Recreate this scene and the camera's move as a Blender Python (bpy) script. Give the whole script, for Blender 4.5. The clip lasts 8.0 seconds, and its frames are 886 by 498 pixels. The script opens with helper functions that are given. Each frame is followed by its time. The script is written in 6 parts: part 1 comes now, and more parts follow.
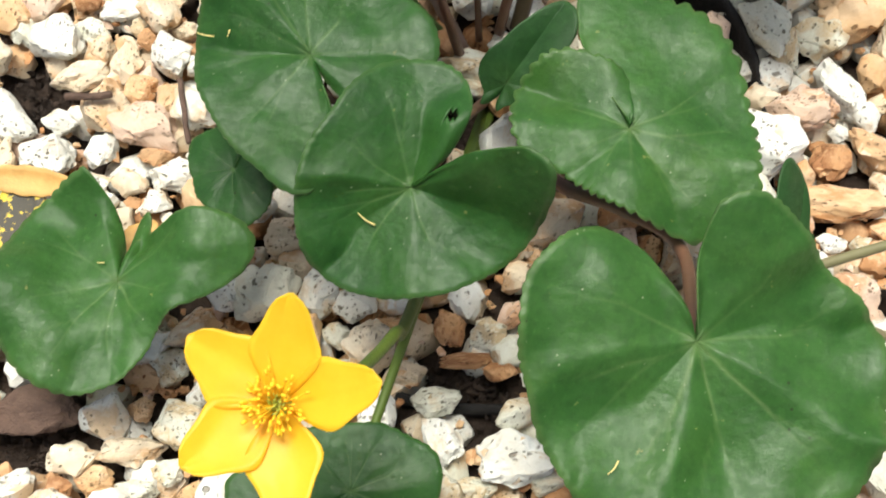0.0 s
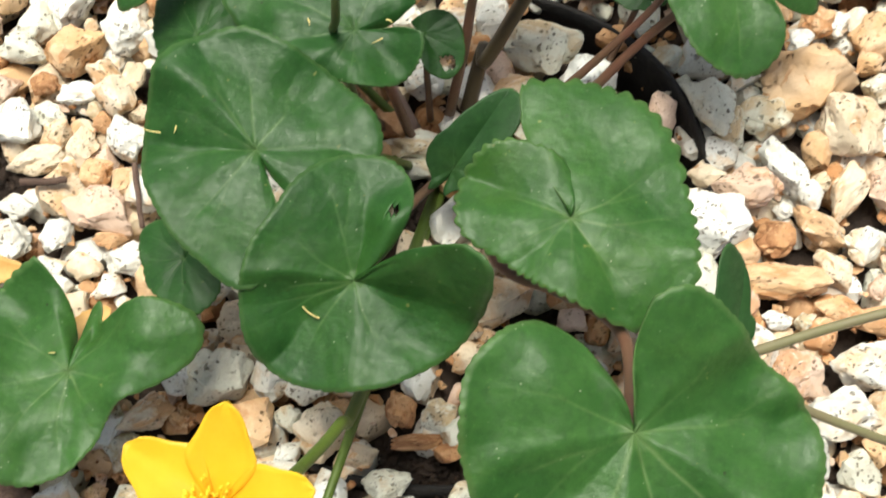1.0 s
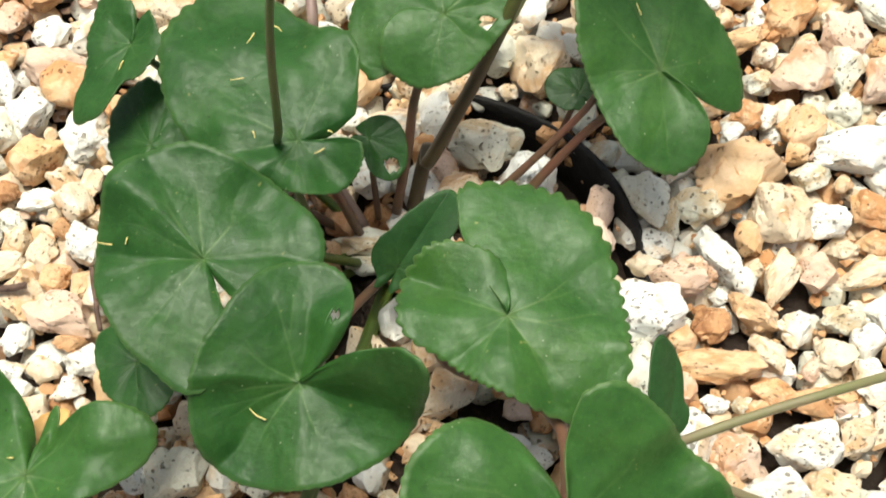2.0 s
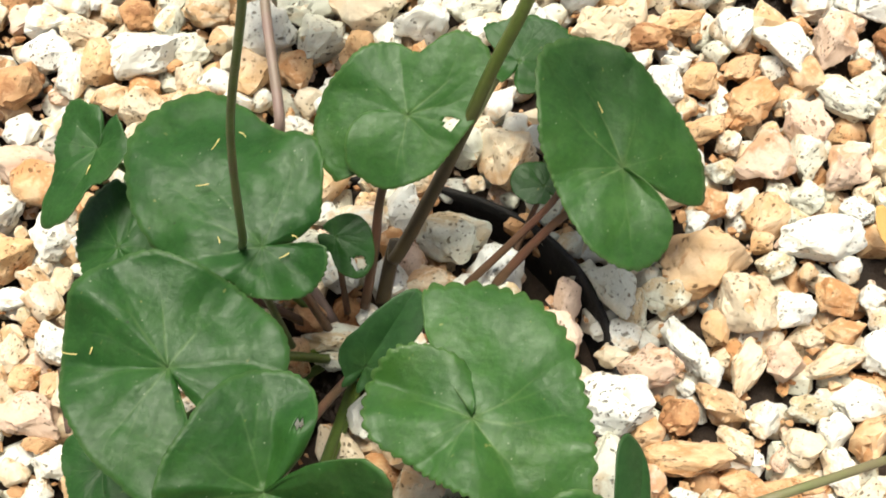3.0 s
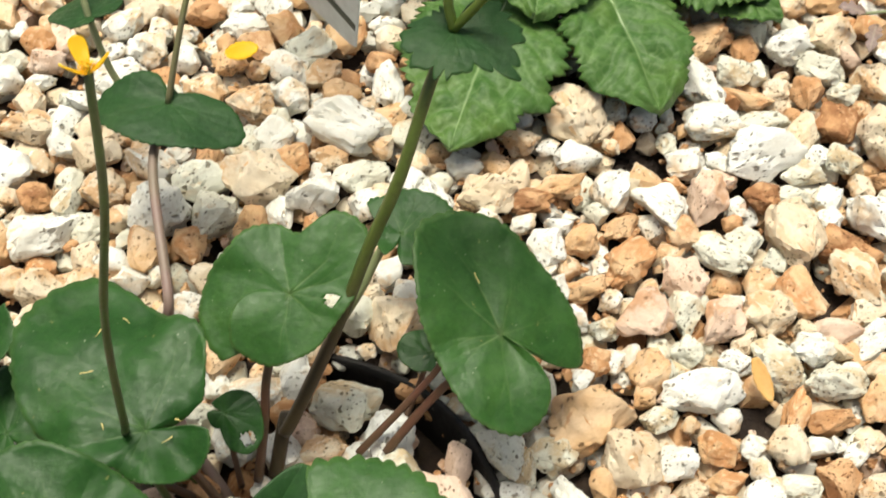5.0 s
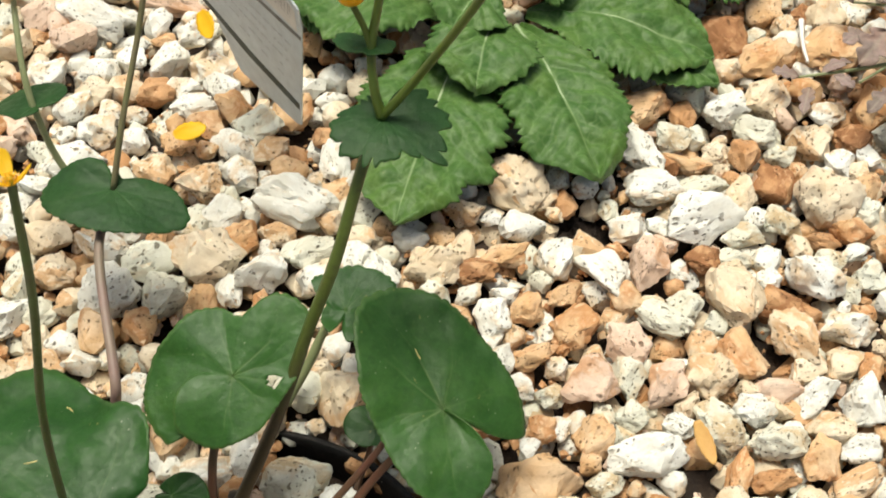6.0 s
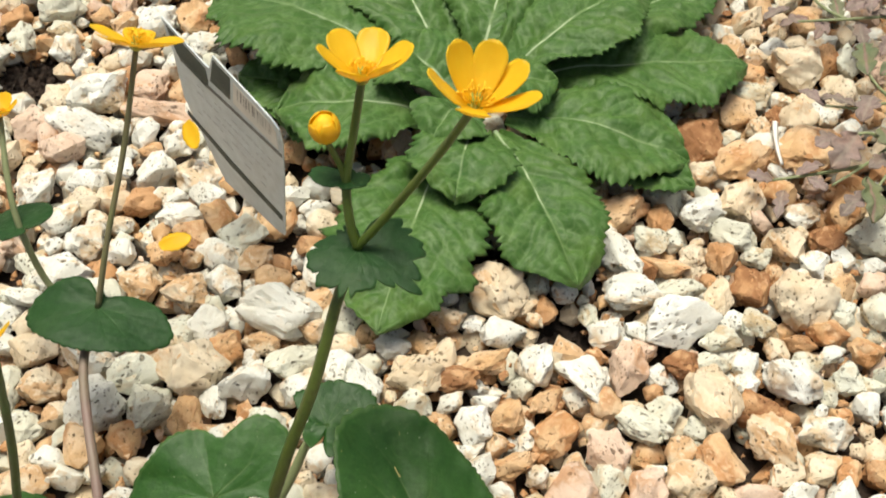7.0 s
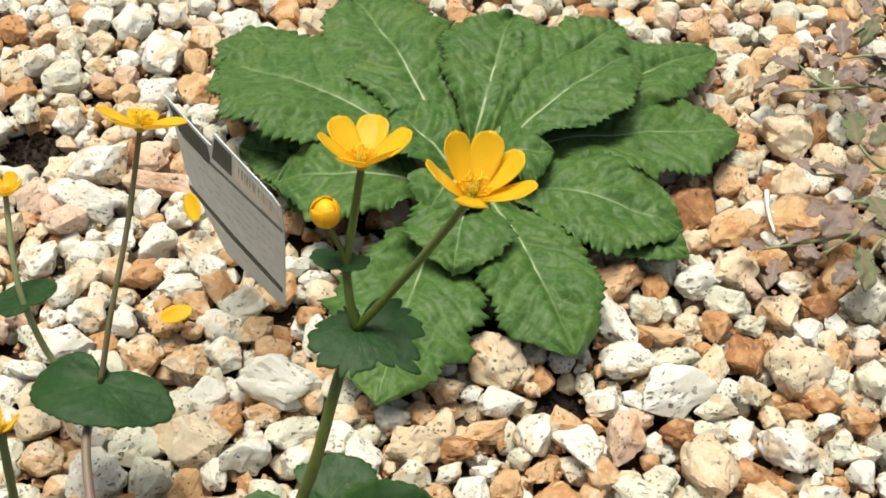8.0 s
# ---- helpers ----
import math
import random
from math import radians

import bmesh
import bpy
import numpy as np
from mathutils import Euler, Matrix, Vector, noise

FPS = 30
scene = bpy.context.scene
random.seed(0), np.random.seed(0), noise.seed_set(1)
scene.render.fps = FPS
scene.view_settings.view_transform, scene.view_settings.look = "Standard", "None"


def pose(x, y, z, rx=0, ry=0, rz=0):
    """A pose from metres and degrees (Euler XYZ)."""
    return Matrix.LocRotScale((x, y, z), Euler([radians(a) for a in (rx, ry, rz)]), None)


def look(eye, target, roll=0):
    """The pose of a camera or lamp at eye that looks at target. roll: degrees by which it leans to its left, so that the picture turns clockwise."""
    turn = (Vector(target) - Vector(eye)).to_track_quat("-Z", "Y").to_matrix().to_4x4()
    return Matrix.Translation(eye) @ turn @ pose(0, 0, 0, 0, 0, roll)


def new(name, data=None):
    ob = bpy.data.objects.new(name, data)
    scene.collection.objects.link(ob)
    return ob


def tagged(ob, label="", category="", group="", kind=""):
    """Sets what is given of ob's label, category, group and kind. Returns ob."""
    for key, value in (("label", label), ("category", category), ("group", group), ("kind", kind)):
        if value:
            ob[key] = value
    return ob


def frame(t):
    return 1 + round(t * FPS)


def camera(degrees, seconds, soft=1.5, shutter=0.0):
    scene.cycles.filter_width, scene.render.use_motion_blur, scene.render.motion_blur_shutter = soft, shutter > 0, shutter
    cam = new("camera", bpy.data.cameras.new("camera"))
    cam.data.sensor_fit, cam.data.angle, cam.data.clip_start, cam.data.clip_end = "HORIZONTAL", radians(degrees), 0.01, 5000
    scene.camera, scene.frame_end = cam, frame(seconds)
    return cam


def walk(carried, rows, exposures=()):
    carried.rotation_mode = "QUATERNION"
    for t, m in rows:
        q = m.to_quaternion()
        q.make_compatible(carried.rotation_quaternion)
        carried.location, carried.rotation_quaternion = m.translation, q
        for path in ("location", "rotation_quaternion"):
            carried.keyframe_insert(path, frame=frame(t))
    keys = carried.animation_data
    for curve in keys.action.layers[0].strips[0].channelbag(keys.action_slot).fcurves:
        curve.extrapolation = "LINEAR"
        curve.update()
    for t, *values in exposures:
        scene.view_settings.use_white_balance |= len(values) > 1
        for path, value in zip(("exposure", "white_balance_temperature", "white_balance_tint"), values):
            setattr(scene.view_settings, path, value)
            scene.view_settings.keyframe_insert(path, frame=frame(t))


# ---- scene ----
cam = camera(40, 8.0, soft=1.75, shutter=0.4)
PATH = [
    (0, (0.0223, -0.2273, 0.3613), (-0.0104, -0.0403, -0.1013), 2.09),
    (0.5, (0.0278, -0.2194, 0.3664), (-0.0054, -0.0267, -0.0938), 2.02),
    (1, (0.0309, -0.2127, 0.3729), (0.0015, -0.0124, -0.0843), 3.00),
    (1.5, (0.0376, -0.2088, 0.3838), (0.0098, 0.0055, -0.0671), 3.09),
    (1.7, (0.0399, -0.2087, 0.3881), (0.0126, 0.0095, -0.0609), 3.05),
    (2.8, (0.0455, -0.2008, 0.3989), (0.0202, 0.0433, -0.0368), 3.07),
    (3, (0.0470, -0.1952, 0.4022), (0.0222, 0.0500, -0.0328), 3.11),
    (3.5, (0.0501, -0.1938, 0.4075), (0.0305, 0.0661, -0.0192), 4.09),
    (4, (0.0568, -0.1918, 0.4128), (0.0402, 0.0800, -0.0065), 4.08),
    (4.5, (0.0633, -0.1896, 0.4174), (0.0495, 0.0892, 0.0026), 3.82),
    (4.7, (0.0638, -0.1893, 0.4190), (0.0535, 0.0955, 0.0082), 4.37),
    (5.8, (0.0773, -0.1867, 0.4334), (0.0759, 0.1217, 0.0398), 4.01),
    (6, (0.0797, -0.1855, 0.4367), (0.0795, 0.1247, 0.0445), 3.93),
    (6.5, (0.0832, -0.1798, 0.4473), (0.0823, 0.1415, 0.0642), 3.50),
    (7, (0.0853, -0.1758, 0.4564), (0.0851, 0.1553, 0.0817), 3.29),
    (7.5, (0.0841, -0.1737, 0.4651), (0.0843, 0.1668, 0.0989), 3.20),
    (8, (0.0842, -0.1743, 0.4690), (0.0842, 0.1723, 0.1086), 3.01),
]
walk(cam, [(t, look(eye, target, roll)) for t, eye, target, roll in PATH], exposures=[(0, 0.77, 6400, 5), (2, 0.84, 6550, 4), (4, 0.74, 6700, 4), (5.8, 0.45, 6750, 4), (8, 0.36, 6750, 4)])

# ---- sky, sun ----
world = bpy.data.worlds.new("sky")
scene.world = world
world.use_nodes = True
wn = world.node_tree
sky = wn.nodes.new("ShaderNodeTexSky")
sky.sky_type = "NISHITA"
sky.sun_disc = False
sky.sun_elevation = radians(79)
sky.sun_rotation = radians(-45)
sky.air_density, sky.dust_density, sky.ozone_density = 0.5, 6.0, 0.4
wn.links.new(sky.outputs["Color"], wn.nodes["Background"].inputs["Color"])
wn.nodes["Background"].inputs["Strength"].default_value = 0.094
lamp = bpy.data.lights.new("sun", "SUN")
lamp.energy, lamp.angle, lamp.color = 2.5, radians(24), (1.0, 0.95, 0.88)
sun = new("sun", lamp)
sun.matrix_world = look((-0.14, 0.14, 1.1), (0, 0, 0))


# ---- materials ----
def shader(name):
    m = bpy.data.materials.new(name)
    m.use_nodes = True
    nt = m.node_tree
    return m, nt, nt.nodes["Principled BSDF"]


def node(nt, kind, **values):
    n = nt.nodes.new("ShaderNode" + kind)
    for key, value in values.items():
        n.inputs[key.replace("_", " ")].default_value = value
    return n


def mix(nt, factor, a, b, blend="MIX"):
    n = nt.nodes.new("ShaderNodeMix")
    n.data_type, n.blend_type = "RGBA", blend
    for socket, value in ((n.inputs[0], factor), (n.inputs[6], a), (n.inputs[7], b)):
        if hasattr(value, "links"):
            nt.links.new(value, socket)
        elif isinstance(value, (int, float)):
            socket.default_value = value
        else:
            socket.default_value = (*value, 1)
    return n.outputs[2]


def ramp(nt, source, low, high, a=0.0, b=1.0):
    n = nt.nodes.new("ShaderNodeMapRange")
    nt.links.new(source, n.inputs["Value"])
    for key, value in (("From Min", low), ("From Max", high), ("To Min", a), ("To Max", b)):
        n.inputs[key].default_value = value
    return n.outputs["Result"]


def noise_tex(nt, coord, scale, detail=4.0, rough=0.6):
    n = node(nt, "TexNoise", Scale=scale, Detail=detail, Roughness=rough)
    if coord:
        nt.links.new(coord, n.inputs["Vector"])
    return n.outputs["Fac"]


def bump(nt, bsdf, layers):
    """layers: (height socket, strength, distance), the first one deepest."""
    last = None
    for height, strength, distance in layers:
        b = node(nt, "Bump", Strength=strength, Distance=distance)
        nt.links.new(height, b.inputs["Height"])
        if last:
            nt.links.new(last, b.inputs["Normal"])
        last = b.outputs["Normal"]
    nt.links.new(last, bsdf.inputs["Normal"])


def shifted(nt):
    """Object coordinates, moved by a random amount for each object, so that alike meshes differ."""
    tc, info = nt.nodes.new("ShaderNodeTexCoord"), nt.nodes.new("ShaderNodeObjectInfo")
    mul = nt.nodes.new("ShaderNodeVectorMath")
    mul.operation = "MULTIPLY_ADD"
    comb = nt.nodes.new("ShaderNodeCombineXYZ")
    for k, f in enumerate((7.0, 13.0, 23.0)):
        m = nt.nodes.new("ShaderNodeMath")
        m.operation = "MULTIPLY"
        nt.links.new(info.outputs["Random"], m.inputs[0])
        m.inputs[1].default_value = f
        nt.links.new(m.outputs[0], comb.inputs[k])
    add = nt.nodes.new("ShaderNodeVectorMath")
    nt.links.new(tc.outputs["Object"], add.inputs[0])
    nt.links.new(comb.outputs[0], add.inputs[1])
    return add.outputs[0], info.outputs["Random"]


def calc(nt, operation, a, b):
    """One sum, product or the like of two sockets or numbers."""
    n = nt.nodes.new("ShaderNodeMath")
    n.operation = operation
    for socket, value in zip(n.inputs, (a, b)):
        if hasattr(value, "links"):
            nt.links.new(value, socket)
        else:
            socket.default_value = value
    return n.outputs[0]


def stone_material(name, light, deep, stain, stain_amount, pits=0.5):
    """Weathered, porous stone: two tones in broad fields, iron stains, dark pores of uneven size, fine grain."""
    m, nt, b = shader(name)
    co, rnd = shifted(nt)
    geo = nt.nodes.new("ShaderNodeNewGeometry")
    pick = calc(nt, "FRACT", calc(nt, "ADD", rnd, geo.outputs["Random Per Island"]), 0)
    pick2 = calc(nt, "FRACT", calc(nt, "MULTIPLY", pick, 7.31), 0)
    warp_noise = node(nt, "TexNoise", Scale=130.0, Detail=3.0)
    nt.links.new(co, warp_noise.inputs["Vector"])
    warp = nt.nodes.new("ShaderNodeVectorMath")
    warp.operation = "MULTIPLY_ADD"
    nt.links.new(warp_noise.outputs["Color"], warp.inputs[0])
    warp.inputs[1].default_value = (0.006, 0.006, 0.006)
    nt.links.new(co, warp.inputs[2])
    wco = warp.outputs[0]
    broad = noise_tex(nt, wco, 70, 3, 0.5)
    blotch = noise_tex(nt, wco, 85, 5, 0.55)
    fine = noise_tex(nt, co, 1100, 4, 0.7)
    c = mix(nt, ramp(nt, broad, 0.38, 0.62), light, deep)
    c = mix(nt, ramp(nt, pick, 0, 1, 0, 0.65), c, deep)
    # iron stains, on some stones much and on others none
    edge = calc(nt, "ADD", blotch, ramp(nt, pick2, 0, 1, -0.16, 0.16 * stain_amount))
    c = mix(nt, ramp(nt, edge, 0.49, 0.60, 0, 0.85), c, stain)
    c = mix(nt, ramp(nt, noise_tex(nt, wco, 170, 4, 0.6), 0.56, 0.66, 0, 0.5), c, [min(1, v * 1.12) for v in light])
    c = mix(nt, ramp(nt, noise_tex(nt, co, 420, 4, 0.65), 0.55, 0.72, 0, 0.3), c, [v * 0.6 for v in stain])
    c = mix(nt, ramp(nt, fine, 0.5, 0.72, 0.0, 0.22), c, [v * 0.6 for v in deep])
    holes = None
    for scale, size, low in ((230.0, 0.27, 0.62 - 0.22 * pits), (460.0, 0.32, 0.56 - 0.22 * pits), (850.0, 0.32, 0.47)):
        vor = node(nt, "TexVoronoi", Scale=scale)
        nt.links.new(wco, vor.inputs["Vector"])
        split = nt.nodes.new("ShaderNodeSeparateColor")
        nt.links.new(vor.outputs["Color"], split.inputs[0])
        gap = calc(nt, "SUBTRACT", vor.outputs["Distance"], calc(nt, "MULTIPLY", split.outputs[0], size))
        one = calc(nt, "MULTIPLY", ramp(nt, gap, -0.06, 0.03, 1, 0), ramp(nt, noise_tex(nt, co, 75, 2), low, low + 0.08))
        holes = calc(nt, "MAXIMUM", holes, one) if holes else one
    c = mix(nt, ramp(nt, holes, 0, 1, 0, 0.74), c, (0.20 * deep[0], 0.16 * deep[1], 0.11 * deep[2]))
    nt.links.new(c, b.inputs["Base Color"])
    b.inputs["Roughness"].default_value = 0.8
    b.inputs["Specular IOR Level"].default_value = 0.3
    bump(nt, b, [(blotch, 0.35, 0.0025), (noise_tex(nt, co, 330, 4, 0.6), 0.45, 0.0009), (calc(nt, "SUBTRACT", 1.0, holes), 0.9, 0.0012), (fine, 0.5, 0.0004)])
    return m


STONE = {
    "white": stone_material("chalky_stone", (0.80, 0.82, 0.77), (0.70, 0.69, 0.60), (0.62, 0.45, 0.26), 0.4, 0.7),
    "cream": stone_material("cream_stone", (0.76, 0.69, 0.54), (0.65, 0.53, 0.36), (0.58, 0.35, 0.17), 0.7, 0.7),
    "tan": stone_material("tan_stone", (0.72, 0.55, 0.36), (0.60, 0.38, 0.19), (0.48, 0.23, 0.09), 0.8, 0.55),
    "rust": stone_material("rusty_stone", (0.62, 0.40, 0.22), (0.47, 0.25, 0.11), (0.27, 0.12, 0.05), 0.9, 0.55),
    "pink": stone_material("peach_stone", (0.74, 0.60, 0.48), (0.62, 0.45, 0.33), (0.52, 0.29, 0.15), 0.5, 0.55),
    "grey": stone_material("grey_green_stone", (0.69, 0.71, 0.61), (0.62, 0.61, 0.49), (0.54, 0.40, 0.22), 0.4, 0.9),
}


def soil_material():
    m, nt, b = shader("dark_soil")
    tc = nt.nodes.new("ShaderNodeTexCoord")
    co = tc.outputs["Object"]
    lumps, crumbs = noise_tex(nt, co, 70, 6, 0.7), noise_tex(nt, co, 600, 5, 0.75)
    c = mix(nt, ramp(nt, lumps, 0.35, 0.7), (0.022, 0.014, 0.009), (0.075, 0.047, 0.03))
    c = mix(nt, ramp(nt, crumbs, 0.6, 0.75, 0, 0.6), c, (0.16, 0.11, 0.07))
    nt.links.new(c, b.inputs["Base Color"])
    b.inputs["Roughness"].default_value = 0.95
    bump(nt, b, [(lumps, 0.8, 0.008), (crumbs, 0.9, 0.002)])
    return m


def leaf_material(name, dark, light, vein, rough, vein_mix=0.5, net=0.0, spots=0.0, gloss=0.26, thin=0.0):
    m, nt, b = shader(name)
    co = shifted(nt)[0]
    broad, fine = noise_tex(nt, co, 55, 3), noise_tex(nt, co, 700, 4, 0.7)
    c = mix(nt, ramp(nt, broad, 0.32, 0.72), dark, light)
    c = mix(nt, ramp(nt, noise_tex(nt, co, 38, 4, 0.6), 0.5, 0.72, 0, 0.3), c, (light[0] * 1.35, light[1], light[2] * 0.5))
    c = mix(nt, ramp(nt, noise_tex(nt, co, 160, 4, 0.6), 0.5, 0.72, 0, 0.2), c, [v * 1.15 for v in light])
    c = mix(nt, ramp(nt, fine, 0.4, 0.75, 0, 0.16), c, light)
    mottle = noise_tex(nt, co, 330, 5, 0.7)
    c = mix(nt, ramp(nt, mottle, 0.46, 0.66, 0, 0.35), c, [v * 0.62 for v in dark])
    c = mix(nt, ramp(nt, noise_tex(nt, co, 520, 5, 0.75), 0.56, 0.7, 0, 0.3), c, [min(1, v * 1.6 + 0.008) for v in light])
    at = nt.nodes.new("ShaderNodeAttribute")
    at.attribute_name = "vein"
    c = mix(nt, ramp(nt, at.outputs["Fac"], 0.05, 1.0, 0, vein_mix), c, vein)
    layers = [(broad, 0.3, 0.004), (mottle, 0.32, 0.0009), (fine, 0.22, 0.0003)]
    if net:
        vor = node(nt, "TexVoronoi", Scale=135.0)
        vor.feature = "DISTANCE_TO_EDGE"
        warp = nt.nodes.new("ShaderNodeVectorMath")
        warp.operation = "ADD"
        shake = node(nt, "TexNoise", Scale=180.0, Detail=2.0)
        nt.links.new(co, shake.inputs["Vector"])
        small = nt.nodes.new("ShaderNodeVectorMath")
        small.operation = "SCALE"
        small.inputs["Scale"].default_value = 0.006
        nt.links.new(shake.outputs["Color"], small.inputs[0])
        nt.links.new(co, warp.inputs[0])
        nt.links.new(small.outputs[0], warp.inputs[1])
        nt.links.new(warp.outputs[0], vor.inputs["Vector"])
        pillow = ramp(nt, vor.outputs["Distance"], 0.0, 0.35)
        c = mix(nt, ramp(nt, vor.outputs["Distance"], 0.0, 0.12, 0.3 * net, 0), c, vein)
        layers.append((pillow, 0.3 * net, 0.0016))
    if spots:
        worn = noise_tex(nt, co, 260, 3, 0.5)
        c = mix(nt, ramp(nt, worn, 0.72, 0.76, 0, spots), c, (0.42, 0.36, 0.12))
        dots = node(nt, "TexVoronoi", Scale=330.0)
        nt.links.new(co, dots.inputs["Vector"])
        gate = nt.nodes.new("ShaderNodeMath")
        gate.operation = "MULTIPLY"
        nt.links.new(ramp(nt, dots.outputs["Distance"], 0.07, 0.11, 1, 0), gate.inputs[0])
        nt.links.new(ramp(nt, noise_tex(nt, co, 75, 3), 0.54, 0.6), gate.inputs[1])
        c = mix(nt, ramp(nt, gate.outputs[0], 0, 1, 0, 0.5), c, (0.36, 0.42, 0.28))
        dark_dots = node(nt, "TexVoronoi", Scale=190.0)
        nt.links.new(co, dark_dots.inputs["Vector"])
        gate = nt.nodes.new("ShaderNodeMath")
        gate.operation = "MULTIPLY"
        nt.links.new(ramp(nt, dark_dots.outputs["Distance"], 0.07, 0.1, 1, 0), gate.inputs[0])
        nt.links.new(ramp(nt, noise_tex(nt, co, 48, 3), 0.58, 0.62), gate.inputs[1])
        c = mix(nt, ramp(nt, gate.outputs[0], 0, 1, 0, 0.7), c, (0.02, 0.02, 0.01))
    nt.links.new(c, b.inputs["Base Color"])
    nt.links.new(ramp(nt, mottle, 0.35, 0.65, rough - 0.07, rough + 0.10), b.inputs["Roughness"])
    b.inputs["Specular IOR Level"].default_value = gloss
    bump(nt, b, layers)
    if thin:
        # light that comes through the blade
        glow = node(nt, "BsdfTranslucent")
        nt.links.new(mix(nt, 1.0, c, (2.6, 2.0, 1.2), "MULTIPLY"), glow.inputs["Color"])
        both = nt.nodes.new("ShaderNodeMixShader")
        both.inputs[0].default_value = thin
        nt.links.new(b.outputs[0], both.inputs[1])
        nt.links.new(glow.outputs[0], both.inputs[2])
        nt.links.new(both.outputs[0], nt.nodes["Material Output"].inputs["Surface"])
    return m


def plain(name, colour, rough, second=None, scale=120.0, relief=0.3, depth=0.0005, metal=0.0, edge=(0.32, 0.7)):
    """A surface with a second tone in blotches, fine grain and a little relief."""
    m, nt, b = shader(name)
    co = shifted(nt)[0]
    blotch, grain = noise_tex(nt, co, scale, 4), noise_tex(nt, co, scale * 8, 4, 0.7)
    c = mix(nt, ramp(nt, blotch, *edge), colour, second or [v * 0.7 for v in colour])
    c = mix(nt, ramp(nt, grain, 0.4, 0.75, 0, 0.25), c, [min(1, v * 1.3) for v in colour])
    nt.links.new(c, b.inputs["Base Color"])
    b.inputs["Roughness"].default_value = rough
    b.inputs["Metallic"].default_value = metal
    bump(nt, b, [(blotch, relief, depth * 3), (grain, relief, depth)])
    return m


SOIL = soil_material()
MARIGOLD_LEAF = leaf_material("marigold_leaf", (0.013, 0.060, 0.009), (0.028, 0.095, 0.017), (0.17, 0.27, 0.10), 0.41, 0.4, 0.05, 0.25, 0.28, 0.14)
# Brighter copy: own yellower green on some leaves, painted sheen and lighting on others.
PALE_LIT_LEAF = leaf_material("pale_lit_marigold_leaf", (0.023, 0.084, 0.013), (0.044, 0.127, 0.024), (0.22, 0.31, 0.12), 0.42, 0.38, 0.05, 0.3, 0.32, 0.14)
YOUNG_LEAF = leaf_material("young_marigold_leaf", (0.013, 0.048, 0.012), (0.026, 0.075, 0.020), (0.10, 0.18, 0.07), 0.46, 0.3, gloss=0.18)
PRIMROSE_LEAF = leaf_material("primrose_leaf", (0.040, 0.106, 0.021), (0.079, 0.160, 0.036), (0.25, 0.35, 0.16), 0.46, 0.55, 0.5, gloss=0.22)
MIDRIB = plain("pale_midrib", (0.36, 0.45, 0.27), 0.55, (0.24, 0.34, 0.17))
GREEN_STEM = plain("green_stem", (0.085, 0.138, 0.015), 0.45, (0.064, 0.10, 0.016), 60)


def stem_material(name, foot, top, low, high):
    """A stem that turns from the colour of its foot to that of its top between two heights."""
    m, nt, b = shader(name)
    co = nt.nodes.new("ShaderNodeTexCoord").outputs["Object"]
    axis = nt.nodes.new("ShaderNodeSeparateXYZ")
    nt.links.new(co, axis.inputs[0])
    grain = noise_tex(nt, co, 90, 4)
    rise = calc(nt, "ADD", axis.outputs[2], calc(nt, "MULTIPLY", grain, 0.02))
    c = mix(nt, ramp(nt, rise, low, high), foot, top)
    c = mix(nt, ramp(nt, noise_tex(nt, co, 420, 4, 0.7), 0.5, 0.7, 0, 0.35), c, [v * 0.55 for v in foot])
    nt.links.new(c, b.inputs["Base Color"])
    b.inputs["Roughness"].default_value = 0.42
    bump(nt, b, [(grain, 0.3, 0.0015), (noise_tex(nt, co, 500, 3), 0.2, 0.0004)])
    return m


MAIN_STEM = stem_material("brown_footed_stem", (0.055, 0.040, 0.017), (0.085, 0.122, 0.019), 0.06, 0.105)
DARK_STEM = plain("dark_green_stem", (0.075, 0.125, 0.03), 0.45, (0.08, 0.075, 0.03), 90)
PURPLE_STEM = plain("purple_stem", (0.22, 0.145, 0.125), 0.5, (0.2, 0.165, 0.11), 60)
OLIVE_STEM = plain("olive_stem", (0.15, 0.165, 0.06), 0.5, (0.19, 0.14, 0.09), 50)
RED_STEM = plain("reddish_petiole", (0.13, 0.055, 0.035), 0.45, (0.09, 0.06, 0.028), 60)
PALE_STEM = plain("pale_petiole", (0.25, 0.28, 0.14), 0.5, (0.19, 0.23, 0.10), 60)


def petal_material():
    m, nt, b = shader("yellow_petal")
    co = shifted(nt)[0]
    broad = noise_tex(nt, co, 120, 4)
    at = nt.nodes.new("ShaderNodeAttribute")
    at.attribute_name = "vein"
    c = mix(nt, ramp(nt, broad, 0.3, 0.7), (0.95, 0.71, 0.045), (0.93, 0.64, 0.028))
    c = mix(nt, ramp(nt, at.outputs["Fac"], 0.0, 1.0, 0, 0.8), c, (0.95, 0.55, 0.010))
    nt.links.new(c, b.inputs["Base Color"])
    b.inputs["Roughness"].default_value = 0.42
    b.inputs["Specular IOR Level"].default_value = 0.4
    thin = node(nt, "BsdfTranslucent")
    nt.links.new(c, thin.inputs["Color"])
    add = nt.nodes.new("ShaderNodeMixShader")
    add.inputs[0].default_value = 0.48
    nt.links.new(b.outputs[0], add.inputs[1])
    nt.links.new(thin.outputs[0], add.inputs[2])
    nt.links.new(add.outputs[0], nt.nodes["Material Output"].inputs["Surface"])
    bump(nt, b, [(broad, 0.3, 0.0008)])
    return m


